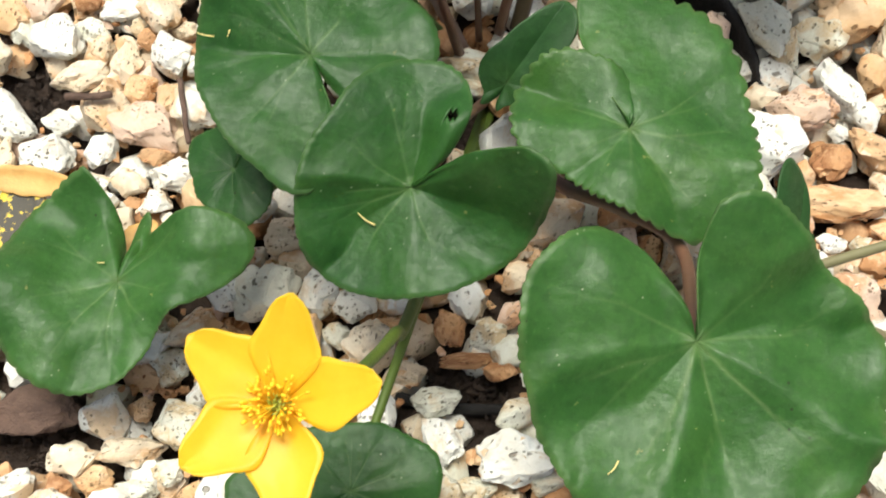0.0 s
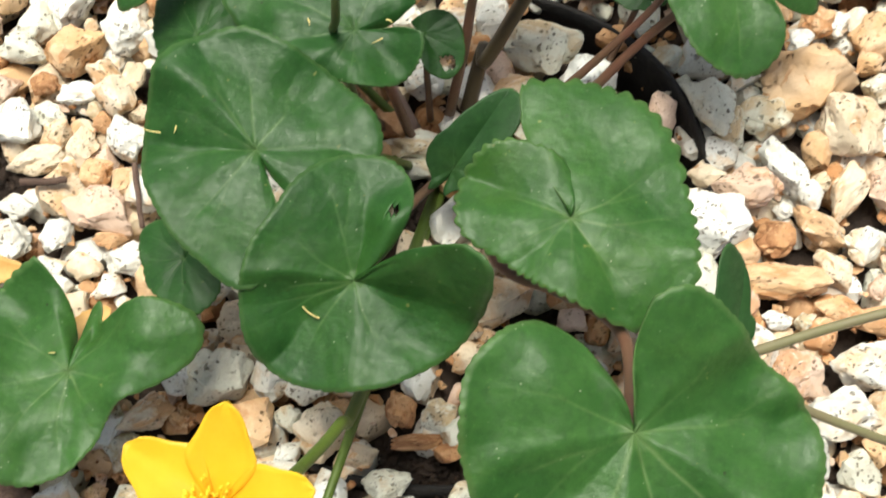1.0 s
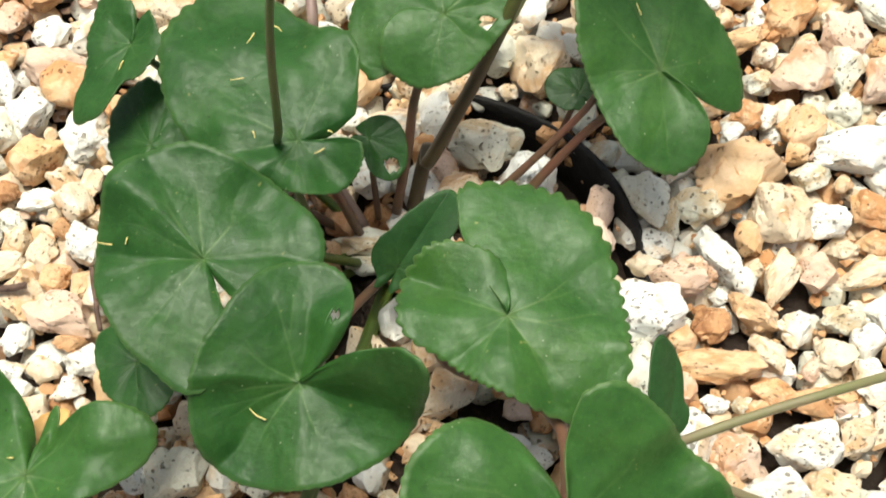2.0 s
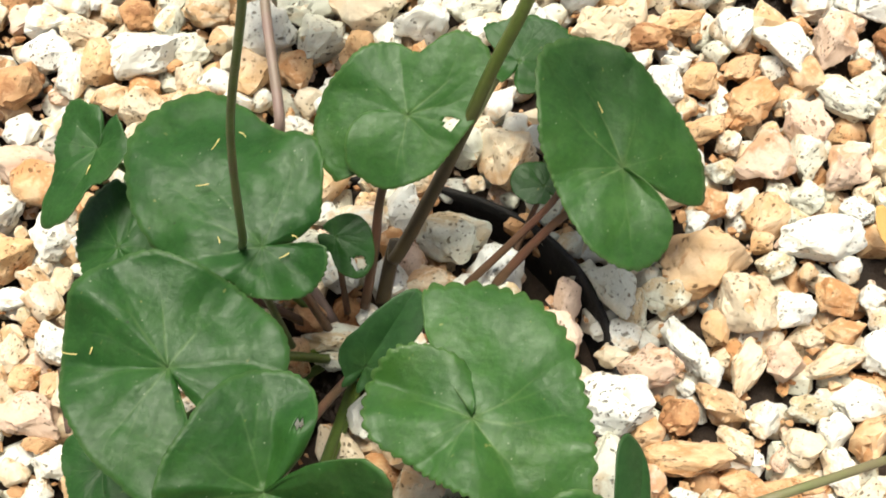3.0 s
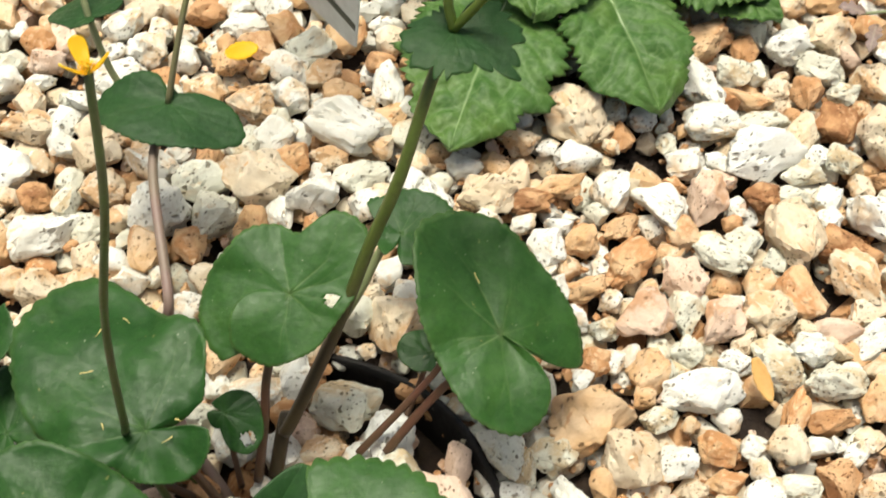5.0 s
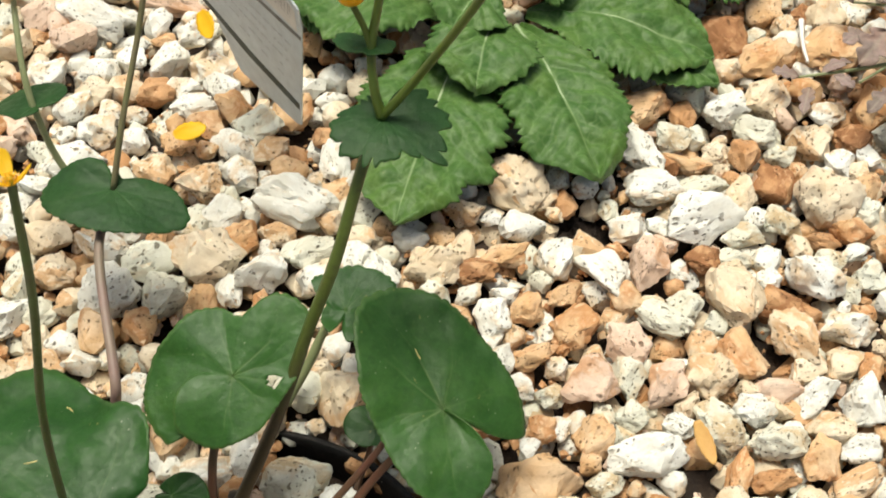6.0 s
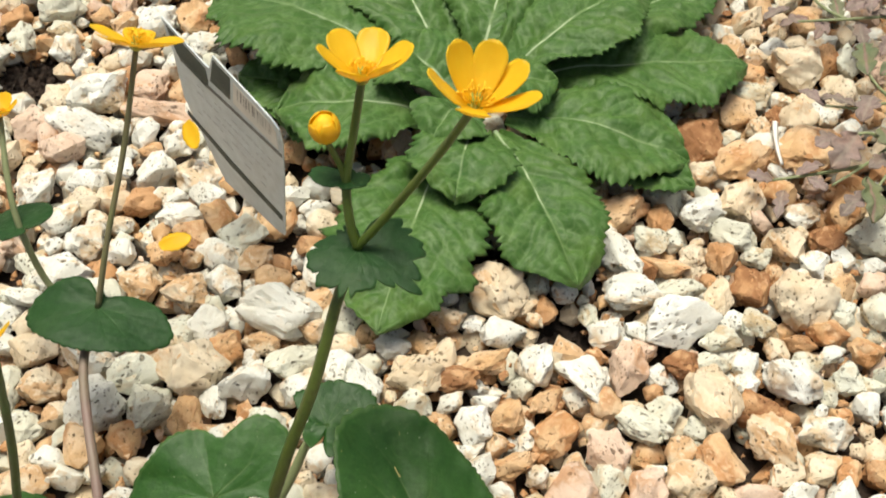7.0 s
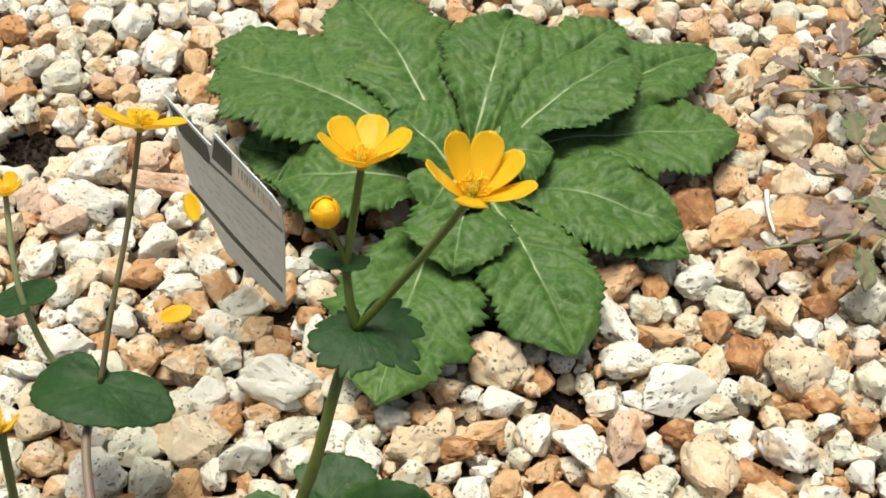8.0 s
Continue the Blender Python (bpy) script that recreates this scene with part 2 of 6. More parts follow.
PETAL = petal_material()
STAMEN_THREAD = plain("dry_stamen", (0.72, 0.6, 0.2), 0.6, (0.6, 0.5, 0.2), 300)
ANTHER = plain("yellow_anther", (0.95, 0.60, 0.02), 0.6, (0.9, 0.50, 0.012), 400)
CARPEL = plain("green_carpel", (0.4, 0.42, 0.05), 0.5)
BLACK_PLASTIC = plain("black_plastic", (0.004, 0.004, 0.004), 0.8, (0.012, 0.010, 0.008), 80, 0.6, 0.001)
LABEL_PLASTIC = plain("label_plastic", (0.60, 0.67, 0.69), 0.5, (0.48, 0.54, 0.55), 150, 0.15)
LABEL_INK = plain("label_ink", (0.10, 0.11, 0.11), 0.6, (0.2, 0.21, 0.2), 260)
LABEL_GREEN = plain("label_green_print", (0.04, 0.055, 0.045), 0.7, (0.08, 0.095, 0.08), 90)
LABEL_TEXT = plain("label_fine_print", (0.43, 0.47, 0.48), 0.6, (0.5, 0.55, 0.56), 260)
LABEL_WHITE = plain("label_white_print", (0.72, 0.72, 0.68), 0.45, (0.6, 0.6, 0.55), 90)
DRY_LEAF = plain("dry_leaf", (0.62, 0.38, 0.12), 0.6, (0.5, 0.27, 0.07), 120)
SPOTTED_LEAF = plain("spotted_leaf", (0.05, 0.045, 0.03), 0.6, (0.66, 0.5, 0.05), 230, edge=(0.53, 0.57))
TWIG = plain("twig_bark", (0.16, 0.10, 0.07), 0.85, (0.09, 0.055, 0.04), 200, 0.7, 0.001)
WHITE_STICK = plain("bleached_twig", (0.8, 0.79, 0.74), 0.6, (0.66, 0.64, 0.58), 150)
PINK_LEAF = leaf_material("pinkish_leaf", (0.18, 0.15, 0.12), (0.30, 0.215, 0.20), (0.34, 0.30, 0.24), 0.6, 0.5)
GREY_LEAF = leaf_material("grey_green_leaf", (0.10, 0.15, 0.07), (0.20, 0.20, 0.12), (0.34, 0.17, 0.17), 0.6, 0.6)


# ---- mesh helpers ----
def link(name, mesh, material, parent=None, label="", smooth=True):
    ob = new(name, mesh)
    mesh.materials.append(material)
    if smooth:
        mesh.shade_smooth()
    if parent:
        ob.parent = parent
    if label:
        tagged(ob, label)
    return ob


def grid_mesh(name, rows, values=None, drop=None):
    """A sheet from rows of points; values: a number for each point; drop: faces (i, j) to leave out."""
    n, k = len(rows), len(rows[0])
    verts = [p for row in rows for p in row]
    faces = [(i * k + j, i * k + j + 1, (i + 1) * k + j + 1, (i + 1) * k + j)
             for i in range(n - 1) for j in range(k - 1) if not (drop and drop(i, j))]
    mesh = bpy.data.meshes.new(name)
    mesh.from_pydata([tuple(v) for v in verts], [], faces)
    if values is not None:
        mesh.attributes.new("vein", "FLOAT", "POINT").data.foreach_set("value", [float(v) for v in values])
    mesh.update()
    return mesh


def thicken(ob, amount):
    mod = ob.modifiers.new("thickness", "SOLIDIFY")
    mod.thickness, mod.offset = amount, -1.0
    return ob


def spline(points, steps):
    """Points along a smooth curve through the given ones."""
    p = [Vector(points[0]) * 2 - Vector(points[1]), *(Vector(q) for q in points), Vector(points[-1]) * 2 - Vector(points[-2])]
    out = []
    for i in range(1, len(p) - 2):
        for s in range(steps):
            t = s / steps
            out.append(0.5 * (2 * p[i] + (p[i + 1] - p[i - 1]) * t + (2 * p[i - 1] - 5 * p[i] + 4 * p[i + 1] - p[i + 2]) * t * t
                              + (3 * p[i] - p[i - 1] - 3 * p[i + 1] + p[i + 2]) * t ** 3))
    return out + [p[-2]]


def tube_mesh(name, points, r0, r1, steps=8, sides=10, ribs=0.06, squash=1.0):
    line = spline(points, steps)
    rows, side = [], Vector((1, 0.2, 0.1))
    for i, c in enumerate(line):
        d = (line[min(i + 1, len(line) - 1)] - line[max(i - 1, 0)]).normalized()
        side = (side - d * side.dot(d)).normalized()
        up = d.cross(side)
        f = i / (len(line) - 1)
        r = (r0 + (r1 - r0) * f) * (1 + 0.05 * noise.noise(c * 160))
        rows.append([c + (side * math.cos(a) + up * math.sin(a) * squash) * r * (1 + ribs * math.cos(5 * a))
                     for a in (2 * math.pi * k / sides for k in range(sides + 1))])
    first, last = rows[0], rows[-1]
    rows = [[sum(first, Vector()) / len(first)] * len(first)] + rows + [[sum(last, Vector()) / len(last)] * len(last)]
    mesh = grid_mesh(name, rows)
    bm = bmesh.new()
    bm.from_mesh(mesh)
    bmesh.ops.remove_doubles(bm, verts=bm.verts, dist=1e-6)
    bmesh.ops.recalc_face_normals(bm, faces=bm.faces)
    bm.to_mesh(mesh)
    bm.free()
    return mesh


def thing(name, place, label, category, group="", kind=""):
    ob = new(name)
    ob.empty_display_size = 0.01
    ob.location = place
    return tagged(ob, label, category, group, kind)


def keep_place(ob, parent):
    """Hangs ob under parent without moving it."""
    ob.parent = parent
    ob.matrix_parent_inverse = Matrix.Translation(parent.location).inverted()
    return ob


# ---- ground ----
def far_gravel_material():
    m, nt, b = shader("far_gravel")
    tc = nt.nodes.new("ShaderNodeTexCoord")
    vor = node(nt, "TexVoronoi", Scale=48.0)
    nt.links.new(tc.outputs["Object"], vor.inputs["Vector"])
    pick = nt.nodes.new("ShaderNodeSeparateColor")
    nt.links.new(vor.outputs["Color"], pick.inputs[0])
    c = mix(nt, ramp(nt, pick.outputs[0], 0.2, 0.9), (0.80, 0.76, 0.66), (0.62, 0.42, 0.22))
    c = mix(nt, ramp(nt, noise_tex(nt, tc.outputs["Object"], 160, 5), 0.45, 0.7, 0, 0.5), c, (0.5, 0.36, 0.2))
    c = mix(nt, ramp(nt, vor.outputs["Distance"], 0.35, 0.6), c, (0.05, 0.035, 0.022))
    nt.links.new(c, b.inputs["Base Color"])
    b.inputs["Roughness"].default_value = 0.9
    bump(nt, b, [(ramp(nt, vor.outputs["Distance"], 0.1, 0.6, 1, 0), 1.0, 0.012)])
    return m


def ground_sheet():
    n, half = 240, 0.75
    step = [-20.0, -6.0, -2.0, -1.0] + [half * (2 * k / n - 1) for k in range(n + 1)] + [1.0, 2.0, 6.0, 20.0]

    def hollow(x, y):
        """Depth of the gap left along the rim of the sunken pot."""
        d = math.hypot(x, y + 0.03) - 0.092
        return 0.012 * math.exp(-(d / 0.012) ** 2) if x > 0.0 and y > -0.01 else 0.0

    rows = [[Vector((x, y + 0.2, -0.021 - hollow(x, y + 0.2) + 0.004 * noise.noise(Vector((x * 30, y * 30, 0))) + 0.002 * noise.noise(Vector((x * 110, y * 110, 3)))))
             for x in step] for y in step]
    sheet = grid_mesh("ground", rows)
    ob = link("ground", sheet, SOIL)
    sheet.materials.append(far_gravel_material())
    for face in sheet.polygons:
        if max(abs(face.center.x), abs(face.center.y - 0.2)) > 1.0:
            face.material_index = 1
    return tagged(ob, "dark crumbly soil under the gravel", "ground", kind="structure")


ground = ground_sheet()


# ---- gravel ----
def stone_shape(seed, fine, plain_edges=False):
    """A broken, weathered chip about 20 mm across: a hull of random corners with worn edges, roughened and pitted."""
    rng = random.Random(seed)
    bm = bmesh.new()
    n = rng.randint(9, 14)
    for k in range(n):
        z = 1 - 2 * (k + 0.5) / n
        a = k * 2.39996 + rng.uniform(-0.5, 0.5)
        r = math.sqrt(max(0, 1 - z * z))
        bm.verts.new(Vector((r * math.cos(a), r * math.sin(a), z + rng.uniform(-0.15, 0.15))).normalized() * rng.uniform(0.84, 1.06))
    made = bmesh.ops.convex_hull(bm, input=bm.verts[:])
    bmesh.ops.delete(bm, geom=[g for g in made["geom_interior"] if isinstance(g, bmesh.types.BMVert)], context="VERTS")
    bmesh.ops.dissolve_limit(bm, angle_limit=radians(12), verts=bm.verts[:], edges=bm.edges[:])
    bmesh.ops.bevel(bm, geom=bm.edges[:] + bm.verts[:], offset=rng.uniform(0.05, 0.14), segments=2 if fine else 1, profile=0.6, affect="EDGES", clamp_overlap=True)
    bmesh.ops.triangulate(bm, faces=bm.faces[:])
    for limit in ((0.5, 0.3, 0.18) if fine else () if plain_edges else (0.5, 0.36)):
        bmesh.ops.subdivide_edges(bm, edges=[e for e in bm.edges if e.calc_length() > limit], cuts=1)
        bmesh.ops.triangulate(bm, faces=bm.faces[:])
    pits = [(Vector((rng.gauss(0, 1), rng.gauss(0, 1), rng.gauss(0, 1))).normalized(), rng.uniform(0.10, 0.28), rng.uniform(0.05, 0.17)) for _ in range(rng.randint(2, 7))]
    shift = Vector((seed * 1.7, seed * 0.9, 0))
    for v in bm.verts:
        p, d = v.co.copy(), v.co.normalized()
        p *= 1 + 0.18 * noise.noise(d * 1.5 + shift) + 0.10 * noise.noise(d * 3.3 + shift) + 0.05 * noise.noise(d * 8 + shift) + 0.03 * noise.noise(d * 17 + shift)
        for n_, wide, deep in pits:
            gap = (d - n_).length
            if gap < wide:
                p -= d * deep * (1 - (gap / wide) ** 2)
        v.co = p
    bmesh.ops.recalc_face_normals(bm, faces=bm.faces[:])
    bm.verts.index_update()
    pts = [v.co.copy() for v in bm.verts]
    reach = [max(abs(p[k]) for p in pts) for k in range(3)]
    pts = [Vector((p[k] / reach[k] * 0.01 for k in range(3))) for p in pts]
    faces = [tuple(v.index for v in f.verts) for f in bm.faces]
    bm.free()
    return pts, faces


SHAPES = [stone_shape(s, True) for s in range(18)]
FAR_SHAPES = [stone_shape(s + 40, False) for s in range(20)]
LOW_SHAPES = [stone_shape(s + 200, False, True) for s in range(16)]
stone_meshes = {}


def stone_mesh(kind, k):
    if (kind, k) not in stone_meshes:
        pts, faces = SHAPES[k]
        mesh = bpy.data.meshes.new("stone")
        mesh.from_pydata(pts, [], faces)
        mesh.materials.append(STONE[kind])
        mesh.shade_smooth()
        mesh.set_sharp_from_angle(angle=radians(30))
        stone_meshes[kind, k] = mesh
    return stone_meshes[kind, k]


bed = []          # (x, y, radius) of all stones of the upper layer
cells = {}
CELL = 0.03
rs = random.Random(11)


def near(x, y):
    i, j = int(math.floor(x / CELL)), int(math.floor(y / CELL))
    return [s for a in (-1, 0, 1) for b in (-1, 0, 1) for s in cells.get((i + a, j + b), ())]


def settle(x, y, r):
    bed.append((x, y, r))
    cells.setdefault((int(math.floor(x / CELL)), int(math.floor(y / CELL))), []).append((x, y, r))


def stone(x, y, long, wide, turn, kind, lift=0.0):
    """One stone that lies where it is seen; long and wide in millimetres, turn in degrees from x."""
    k = rs.randrange(len(SHAPES))
    ob = new("stone", stone_mesh(kind, k))
    ob.parent = ground
    high = min(wide, 0.5 * (long + wide) * 0.85) * rs.uniform(0.8, 0.95)
    ob.location = (x, y, -0.0125 + 0.46 * high / 1000 + lift + rs.uniform(-0.001, 0.001))
    ob.rotation_euler = (radians(rs.uniform(-14, 14) + rs.choice((0, 180))), radians(rs.uniform(-14, 14)), radians(turn + rs.choice((0, 180))))
    ob.scale = (long / 16.4, wide / 16.4, high / 16.8)
    settle(x, y, 0.25 * (long + wide) / 1000)
    return ob


BARE = [(-0.005, -0.028, 0.010), (0.041, -0.061, 0.009), (0.009, -0.119, 0.009), (-0.119, -0.156, 0.013), (-0.158, 0.350, 0.023), (0.028, 0.057, 0.008), (0.039, 0.050, 0.009), (0.054, 0.042, 0.009), (0.061, 0.027, 0.009), (0.083, 0.004, 0.009), (0.091, -0.007, 0.008), (0.070, 0.031, 0.007), (-0.129, 0.399, 0.008), (0.106, 0.238, 0.018), (0.143, 0.185, 0.013), (0.102, 0.250, 0.013), (0.043, 0.054, 0.008), (0.062, 0.040, 0.007), (-0.019, -0.013, 0.008), (-0.003, -0.030, 0.010), (-0.154, -0.048, 0.013), (-0.114, -0.162, 0.015), (0.017, -0.123, 0.011), (0.189, 0.058, 0.009), (0.080, 0.008, 0.007), (0.016, 0.032, 0.004), (0.036, 0.038, 0.005)]
stone(-0.112, 0.332, 32, 25, 35, "white")
stone(-0.113, 0.304, 36, 19, -10, "white")
stone(-0.128, 0.258, 23, 19, 48, "white")
stone(-0.114, 0.187, 20, 10, -8, "white")
stone(-0.070, 0.276, 23, 19, 94, "white")
stone(-0.046, 0.272, 23, 18, 4, "white")
stone(-0.060, 0.297, 19, 16, 33, "white")
stone(-0.077, 0.323, 36, 16, 4, "pink")
stone(-0.086, 0.345, 20, 20, 5, "pink")
stone(-0.101, 0.251, 20, 15, 4, "cream")
stone(-0.146, 0.306, 21, 15, 63, "pink")
stone(-0.050, 0.245, 22, 15, 4, "white")
stone(-0.095, 0.224, 21, 18, 104, "white")
stone(-0.101, 0.202, 28, 18, 4, "white")
stone(-0.062, 0.199, 21, 19, 102, "cream")
stone(-0.038, 0.195, 21, 18, 4, "cream")
stone(-0.021, 0.202, 18, 16, 4, "white")
stone(-0.024, 0.176, 21, 18, 59, "white")
stone(0.008, 0.184, 36, 23, -9, "white")
stone(0.002, 0.205, 20, 16, 30, "tan")
stone(-0.014, 0.165, 18, 16, 73, "tan")
stone(0.002, 0.168, 16, 12, 4, "cream")
stone(0.018, 0.158, 26, 15, 40, "grey")
stone(-0.002, 0.145, 23, 20, 72, "white")
stone(-0.028, 0.148, 32, 25, -8, "cream")
stone(-0.053, 0.143, 24, 18, 29, "grey")
stone(-0.043, 0.127, 22, 19, 75, "grey")
stone(-0.015, 0.134, 16, 11, 100, "white")
stone(-0.066, 0.125, 25, 23, 103, "white")
stone(-0.026, 0.125, 18, 14, 92, "tan")
stone(-0.102, 0.154, 21, 20, 4, "cream")
stone(-0.094, 0.136, 19, 16, 4, "cream")
stone(0.040, 0.157, 17, 15, 79, "white")
stone(0.023, 0.214, 31, 14, 104, "white")
stone(0.052, 0.145, 24, 16, 103, "white")
stone(0.076, 0.154, 25, 21, 4, "cream")
stone(0.063, 0.171, 17, 11, 4, "white")
stone(0.078, 0.173, 14, 12, 4, "tan")
stone(0.089, 0.190, 19, 14, 16, "cream")
stone(0.112, 0.205, 32, 25, -45, "cream")
stone(0.093, 0.154, 22, 12, 4, "rust")
stone(0.137, 0.198, 15, 10, 97, "rust")
stone(0.133, 0.214, 14, 11, 89, "grey")
stone(0.291, 0.183, 17, 14, 4, "tan")
stone(0.309, 0.257, 26, 19, 16, "grey")
stone(0.262, 0.476, 20, 18, 5, "cream")
stone(-0.072, 0.253, 18, 16, 46, "rust")
stone(-0.054, 0.220, 17, 15, 4, "tan")
stone(-0.008, 0.219, 20, 14, 30, "cream")
stone(-0.016, 0.234, 26, 18, 44, "grey")
stone(-0.122, 0.288, 22, 18, 4, "pink")
stone(-0.133, 0.328, 20, 17, 4, "cream")
stone(0.043, 0.079, 28, 21, 88, "cream")
stone(0.026, 0.041, 27, 22, 20, "grey")
stone(-0.010, 0.042, 25, 14, 8, "white")
stone(0.047, 0.030, 24, 18, 88, "white")
stone(0.020, 0.020, 22, 13, 19, "cream")
stone(0.012, 0.030, 13, 11, 99, "pink")
stone(-0.011, -0.008, 20, 11, 19, "grey")
stone(-0.009, -0.016, 15, 7, 8, "grey")
stone(0.193, 0.019, 21, 15, 70, "white")
stone(0.207, 0.012, 18, 16, 8, "tan")
stone(0.207, 0.027, 18, 10, 8, "grey")
stone(-0.139, 0.141, 22, 20, 82, "white")
stone(-0.153, 0.132, 18, 18, 9, "white")
stone(-0.136, 0.167, 24, 18, 9, "cream")
stone(-0.113, 0.107, 31, 19, 41, "white")
stone(-0.140, 0.092, 20, 14, 100, "white")
stone(-0.131, 0.099, 20, 14, 99, "tan")
stone(-0.144, 0.116, 18, 13, 9, "cream")
stone(-0.123, 0.129, 14, 13, 9, "rust")
stone(-0.096, 0.114, 15, 14, 35, "grey")
stone(-0.092, 0.099, 12, 12, 9, "cream")
stone(-0.110, 0.092, 12, 10, 9, "tan")
stone(-0.121, 0.083, 15, 12, 9, "cream")
stone(0.130, -0.067, 19, 16, 84, "pink")
stone(0.154, -0.059, 27, 17, 21, "white")
stone(0.144, -0.080, 24, 18, 11, "white")
stone(0.162, -0.075, 19, 17, 11, "cream")
stone(-0.147, 0.024, 20, 18, 82, "white")
stone(-0.164, 0.034, 16, 14, 109, "white")
stone(-0.141, 0.004, 21, 17, 11, "tan")
stone(-0.125, 0.016, 20, 16, 99, "white")
stone(-0.157, 0.012, 16, 13, 101, "grey")
stone(-0.117, -0.000, 11, 9, 98, "cream")
stone(-0.134, -0.011, 18, 8, 11, "white")
stone(-0.148, -0.010, 9, 8, 11, "rust")
stone(-0.147, 0.046, 23, 18, 11, "pink")
stone(0.132, 0.164, 27, 16, 67, "white")
stone(0.154, 0.157, 31, 19, 119, "white")
stone(0.175, 0.164, 26, 17, 76, "pink")
stone(0.189, 0.161, 10, 8, 0, "white")
stone(0.191, 0.142, 15, 15, 147, "grey")
stone(0.213, 0.149, 30, 22, 111, "cream")
stone(0.251, 0.160, 26, 24, 146, "white")
stone(0.263, 0.135, 24, 17, 5, "white")
stone(0.238, 0.129, 30, 18, 114, "cream")
stone(0.213, 0.117, 24, 19, 122, "tan")
stone(0.198, 0.106, 20, 19, 43, "cream")
stone(0.179, 0.099, 25, 19, 63, "pink")
stone(0.164, 0.117, 22, 17, 115, "pink")
stone(0.180, 0.134, 26, 13, 140, "grey")
stone(0.141, 0.127, 25, 17, 46, "tan")
stone(0.136, 0.145, 18, 12, 47, "tan")
stone(0.119, 0.135, 19, 14, 75, "tan")
stone(0.122, 0.109, 22, 11, 23, "tan")
stone(0.103, 0.128, 18, 15, 92, "white")
stone(0.147, 0.096, 25, 22, 5, "pink")
stone(0.130, 0.090, 14, 11, 4, "grey")
stone(0.117, 0.095, 13, 10, 138, "white")
stone(0.134, 0.075, 11, 9, 90, "white")
stone(0.125, 0.074, 13, 12, 90, "tan")
stone(0.148, 0.070, 20, 17, 81, "tan")
stone(0.165, 0.083, 14, 13, 4, "grey")
stone(0.169, 0.063, 29, 19, 15, "white")
stone(0.201, 0.080, 22, 19, 135, "grey")
stone(0.184, 0.080, 13, 10, 159, "white")
stone(0.217, 0.089, 17, 13, 3, "white")
stone(0.229, 0.102, 21, 13, 5, "pink")
stone(0.245, 0.100, 23, 12, 45, "white")
stone(0.259, 0.117, 17, 15, 7, "cream")
stone(0.264, 0.096, 23, 17, 73, "white")
stone(0.226, 0.073, 24, 18, 5, "grey")
stone(0.242, 0.067, 19, 16, 73, "tan")
stone(0.248, 0.082, 19, 15, 6, "cream")
stone(0.260, 0.074, 19, 13, 20, "white")
stone(0.255, 0.058, 26, 11, 34, "cream")
stone(0.222, 0.057, 19, 10, 6, "rust")
stone(0.208, 0.059, 24, 10, 68, "tan")
stone(0.236, 0.050, 12, 11, 5, "cream")
stone(0.152, 0.050, 16, 10, 41, "grey")
stone(0.280, 0.167, 16, 16, 79, "grey")
stone(0.271, 0.116, 15, 10, 81, "tan")
stone(0.214, 0.170, 24, 12, 5, "grey")
stone(0.231, 0.160, 14, 11, 84, "white")
stone(0.109, 0.166, 23, 13, 29, "tan")
stone(0.245, 0.142, 13, 10, 4, "rust")
stone(0.201, 0.169, 16, 14, 4, "rust")
stone(0.176, 0.263, 31, 20, 25, "tan")
stone(0.198, 0.264, 22, 12, 86, "rust")
stone(0.220, 0.266, 28, 18, 45, "white")
stone(0.241, 0.277, 30, 20, 63, "cream")
stone(0.273, 0.272, 19, 15, 6, "white")
stone(0.236, 0.253, 25, 16, 155, "grey")
stone(0.246, 0.242, 15, 14, 4, "grey")
stone(0.261, 0.248, 22, 20, 68, "cream")
stone(0.283, 0.254, 17, 15, 3, "rust")
stone(0.275, 0.237, 16, 15, 60, "white")
stone(0.283, 0.233, 13, 13, 4, "cream")
stone(0.174, 0.235, 29, 15, 127, "white")
stone(0.190, 0.247, 19, 16, 6, "grey")
stone(0.199, 0.232, 25, 11, 5, "tan")
stone(0.227, 0.237, 19, 14, 83, "rust")
stone(0.212, 0.239, 13, 13, 4, "cream")
stone(0.179, 0.210, 30, 18, 6, "white")
stone(0.202, 0.214, 26, 13, 4, "grey")
stone(0.200, 0.191, 36, 24, 29, "white")
stone(0.222, 0.211, 26, 14, 76, "cream")
stone(0.240, 0.218, 24, 19, 108, "rust")
stone(0.253, 0.228, 12, 11, 82, "tan")
stone(0.263, 0.209, 30, 27, 6, "cream")
stone(0.240, 0.195, 19, 15, 145, "grey")
stone(0.221, 0.186, 19, 12, 6, "grey")
stone(0.282, 0.207, 17, 13, 82, "grey")
stone(0.274, 0.193, 19, 15, 6, "tan")
stone(0.260, 0.187, 16, 9, 4, "rust")
stone(0.158, 0.198, 16, 9, 87, "grey")
stone(0.295, 0.275, 24, 21, 80, "tan")
stone(0.139, 0.029, 24, 23, 141, "cream")
stone(0.124, 0.044, 33, 23, 31, "tan")
stone(0.090, 0.026, 23, 15, 122, "grey", 0.005)
stone(0.099, 0.020, 19, 9, 85, "grey")
stone(0.071, 0.002, 23, 14, 124, "pink", 0.007)
stone(0.106, -0.004, 21, 18, 11, "pink")
stone(0.119, 0.008, 22, 13, 127, "white")
stone(0.093, -0.021, 26, 21, 11, "white")
stone(0.118, -0.019, 14, 12, 66, "rust")
stone(0.133, -0.011, 19, 12, 155, "cream")
stone(0.142, 0.005, 21, 11, 64, "cream")
stone(0.156, 0.009, 15, 14, 8, "pink")
stone(0.160, 0.031, 17, 14, 10, "white")
stone(0.175, 0.039, 15, 14, 8, "tan")
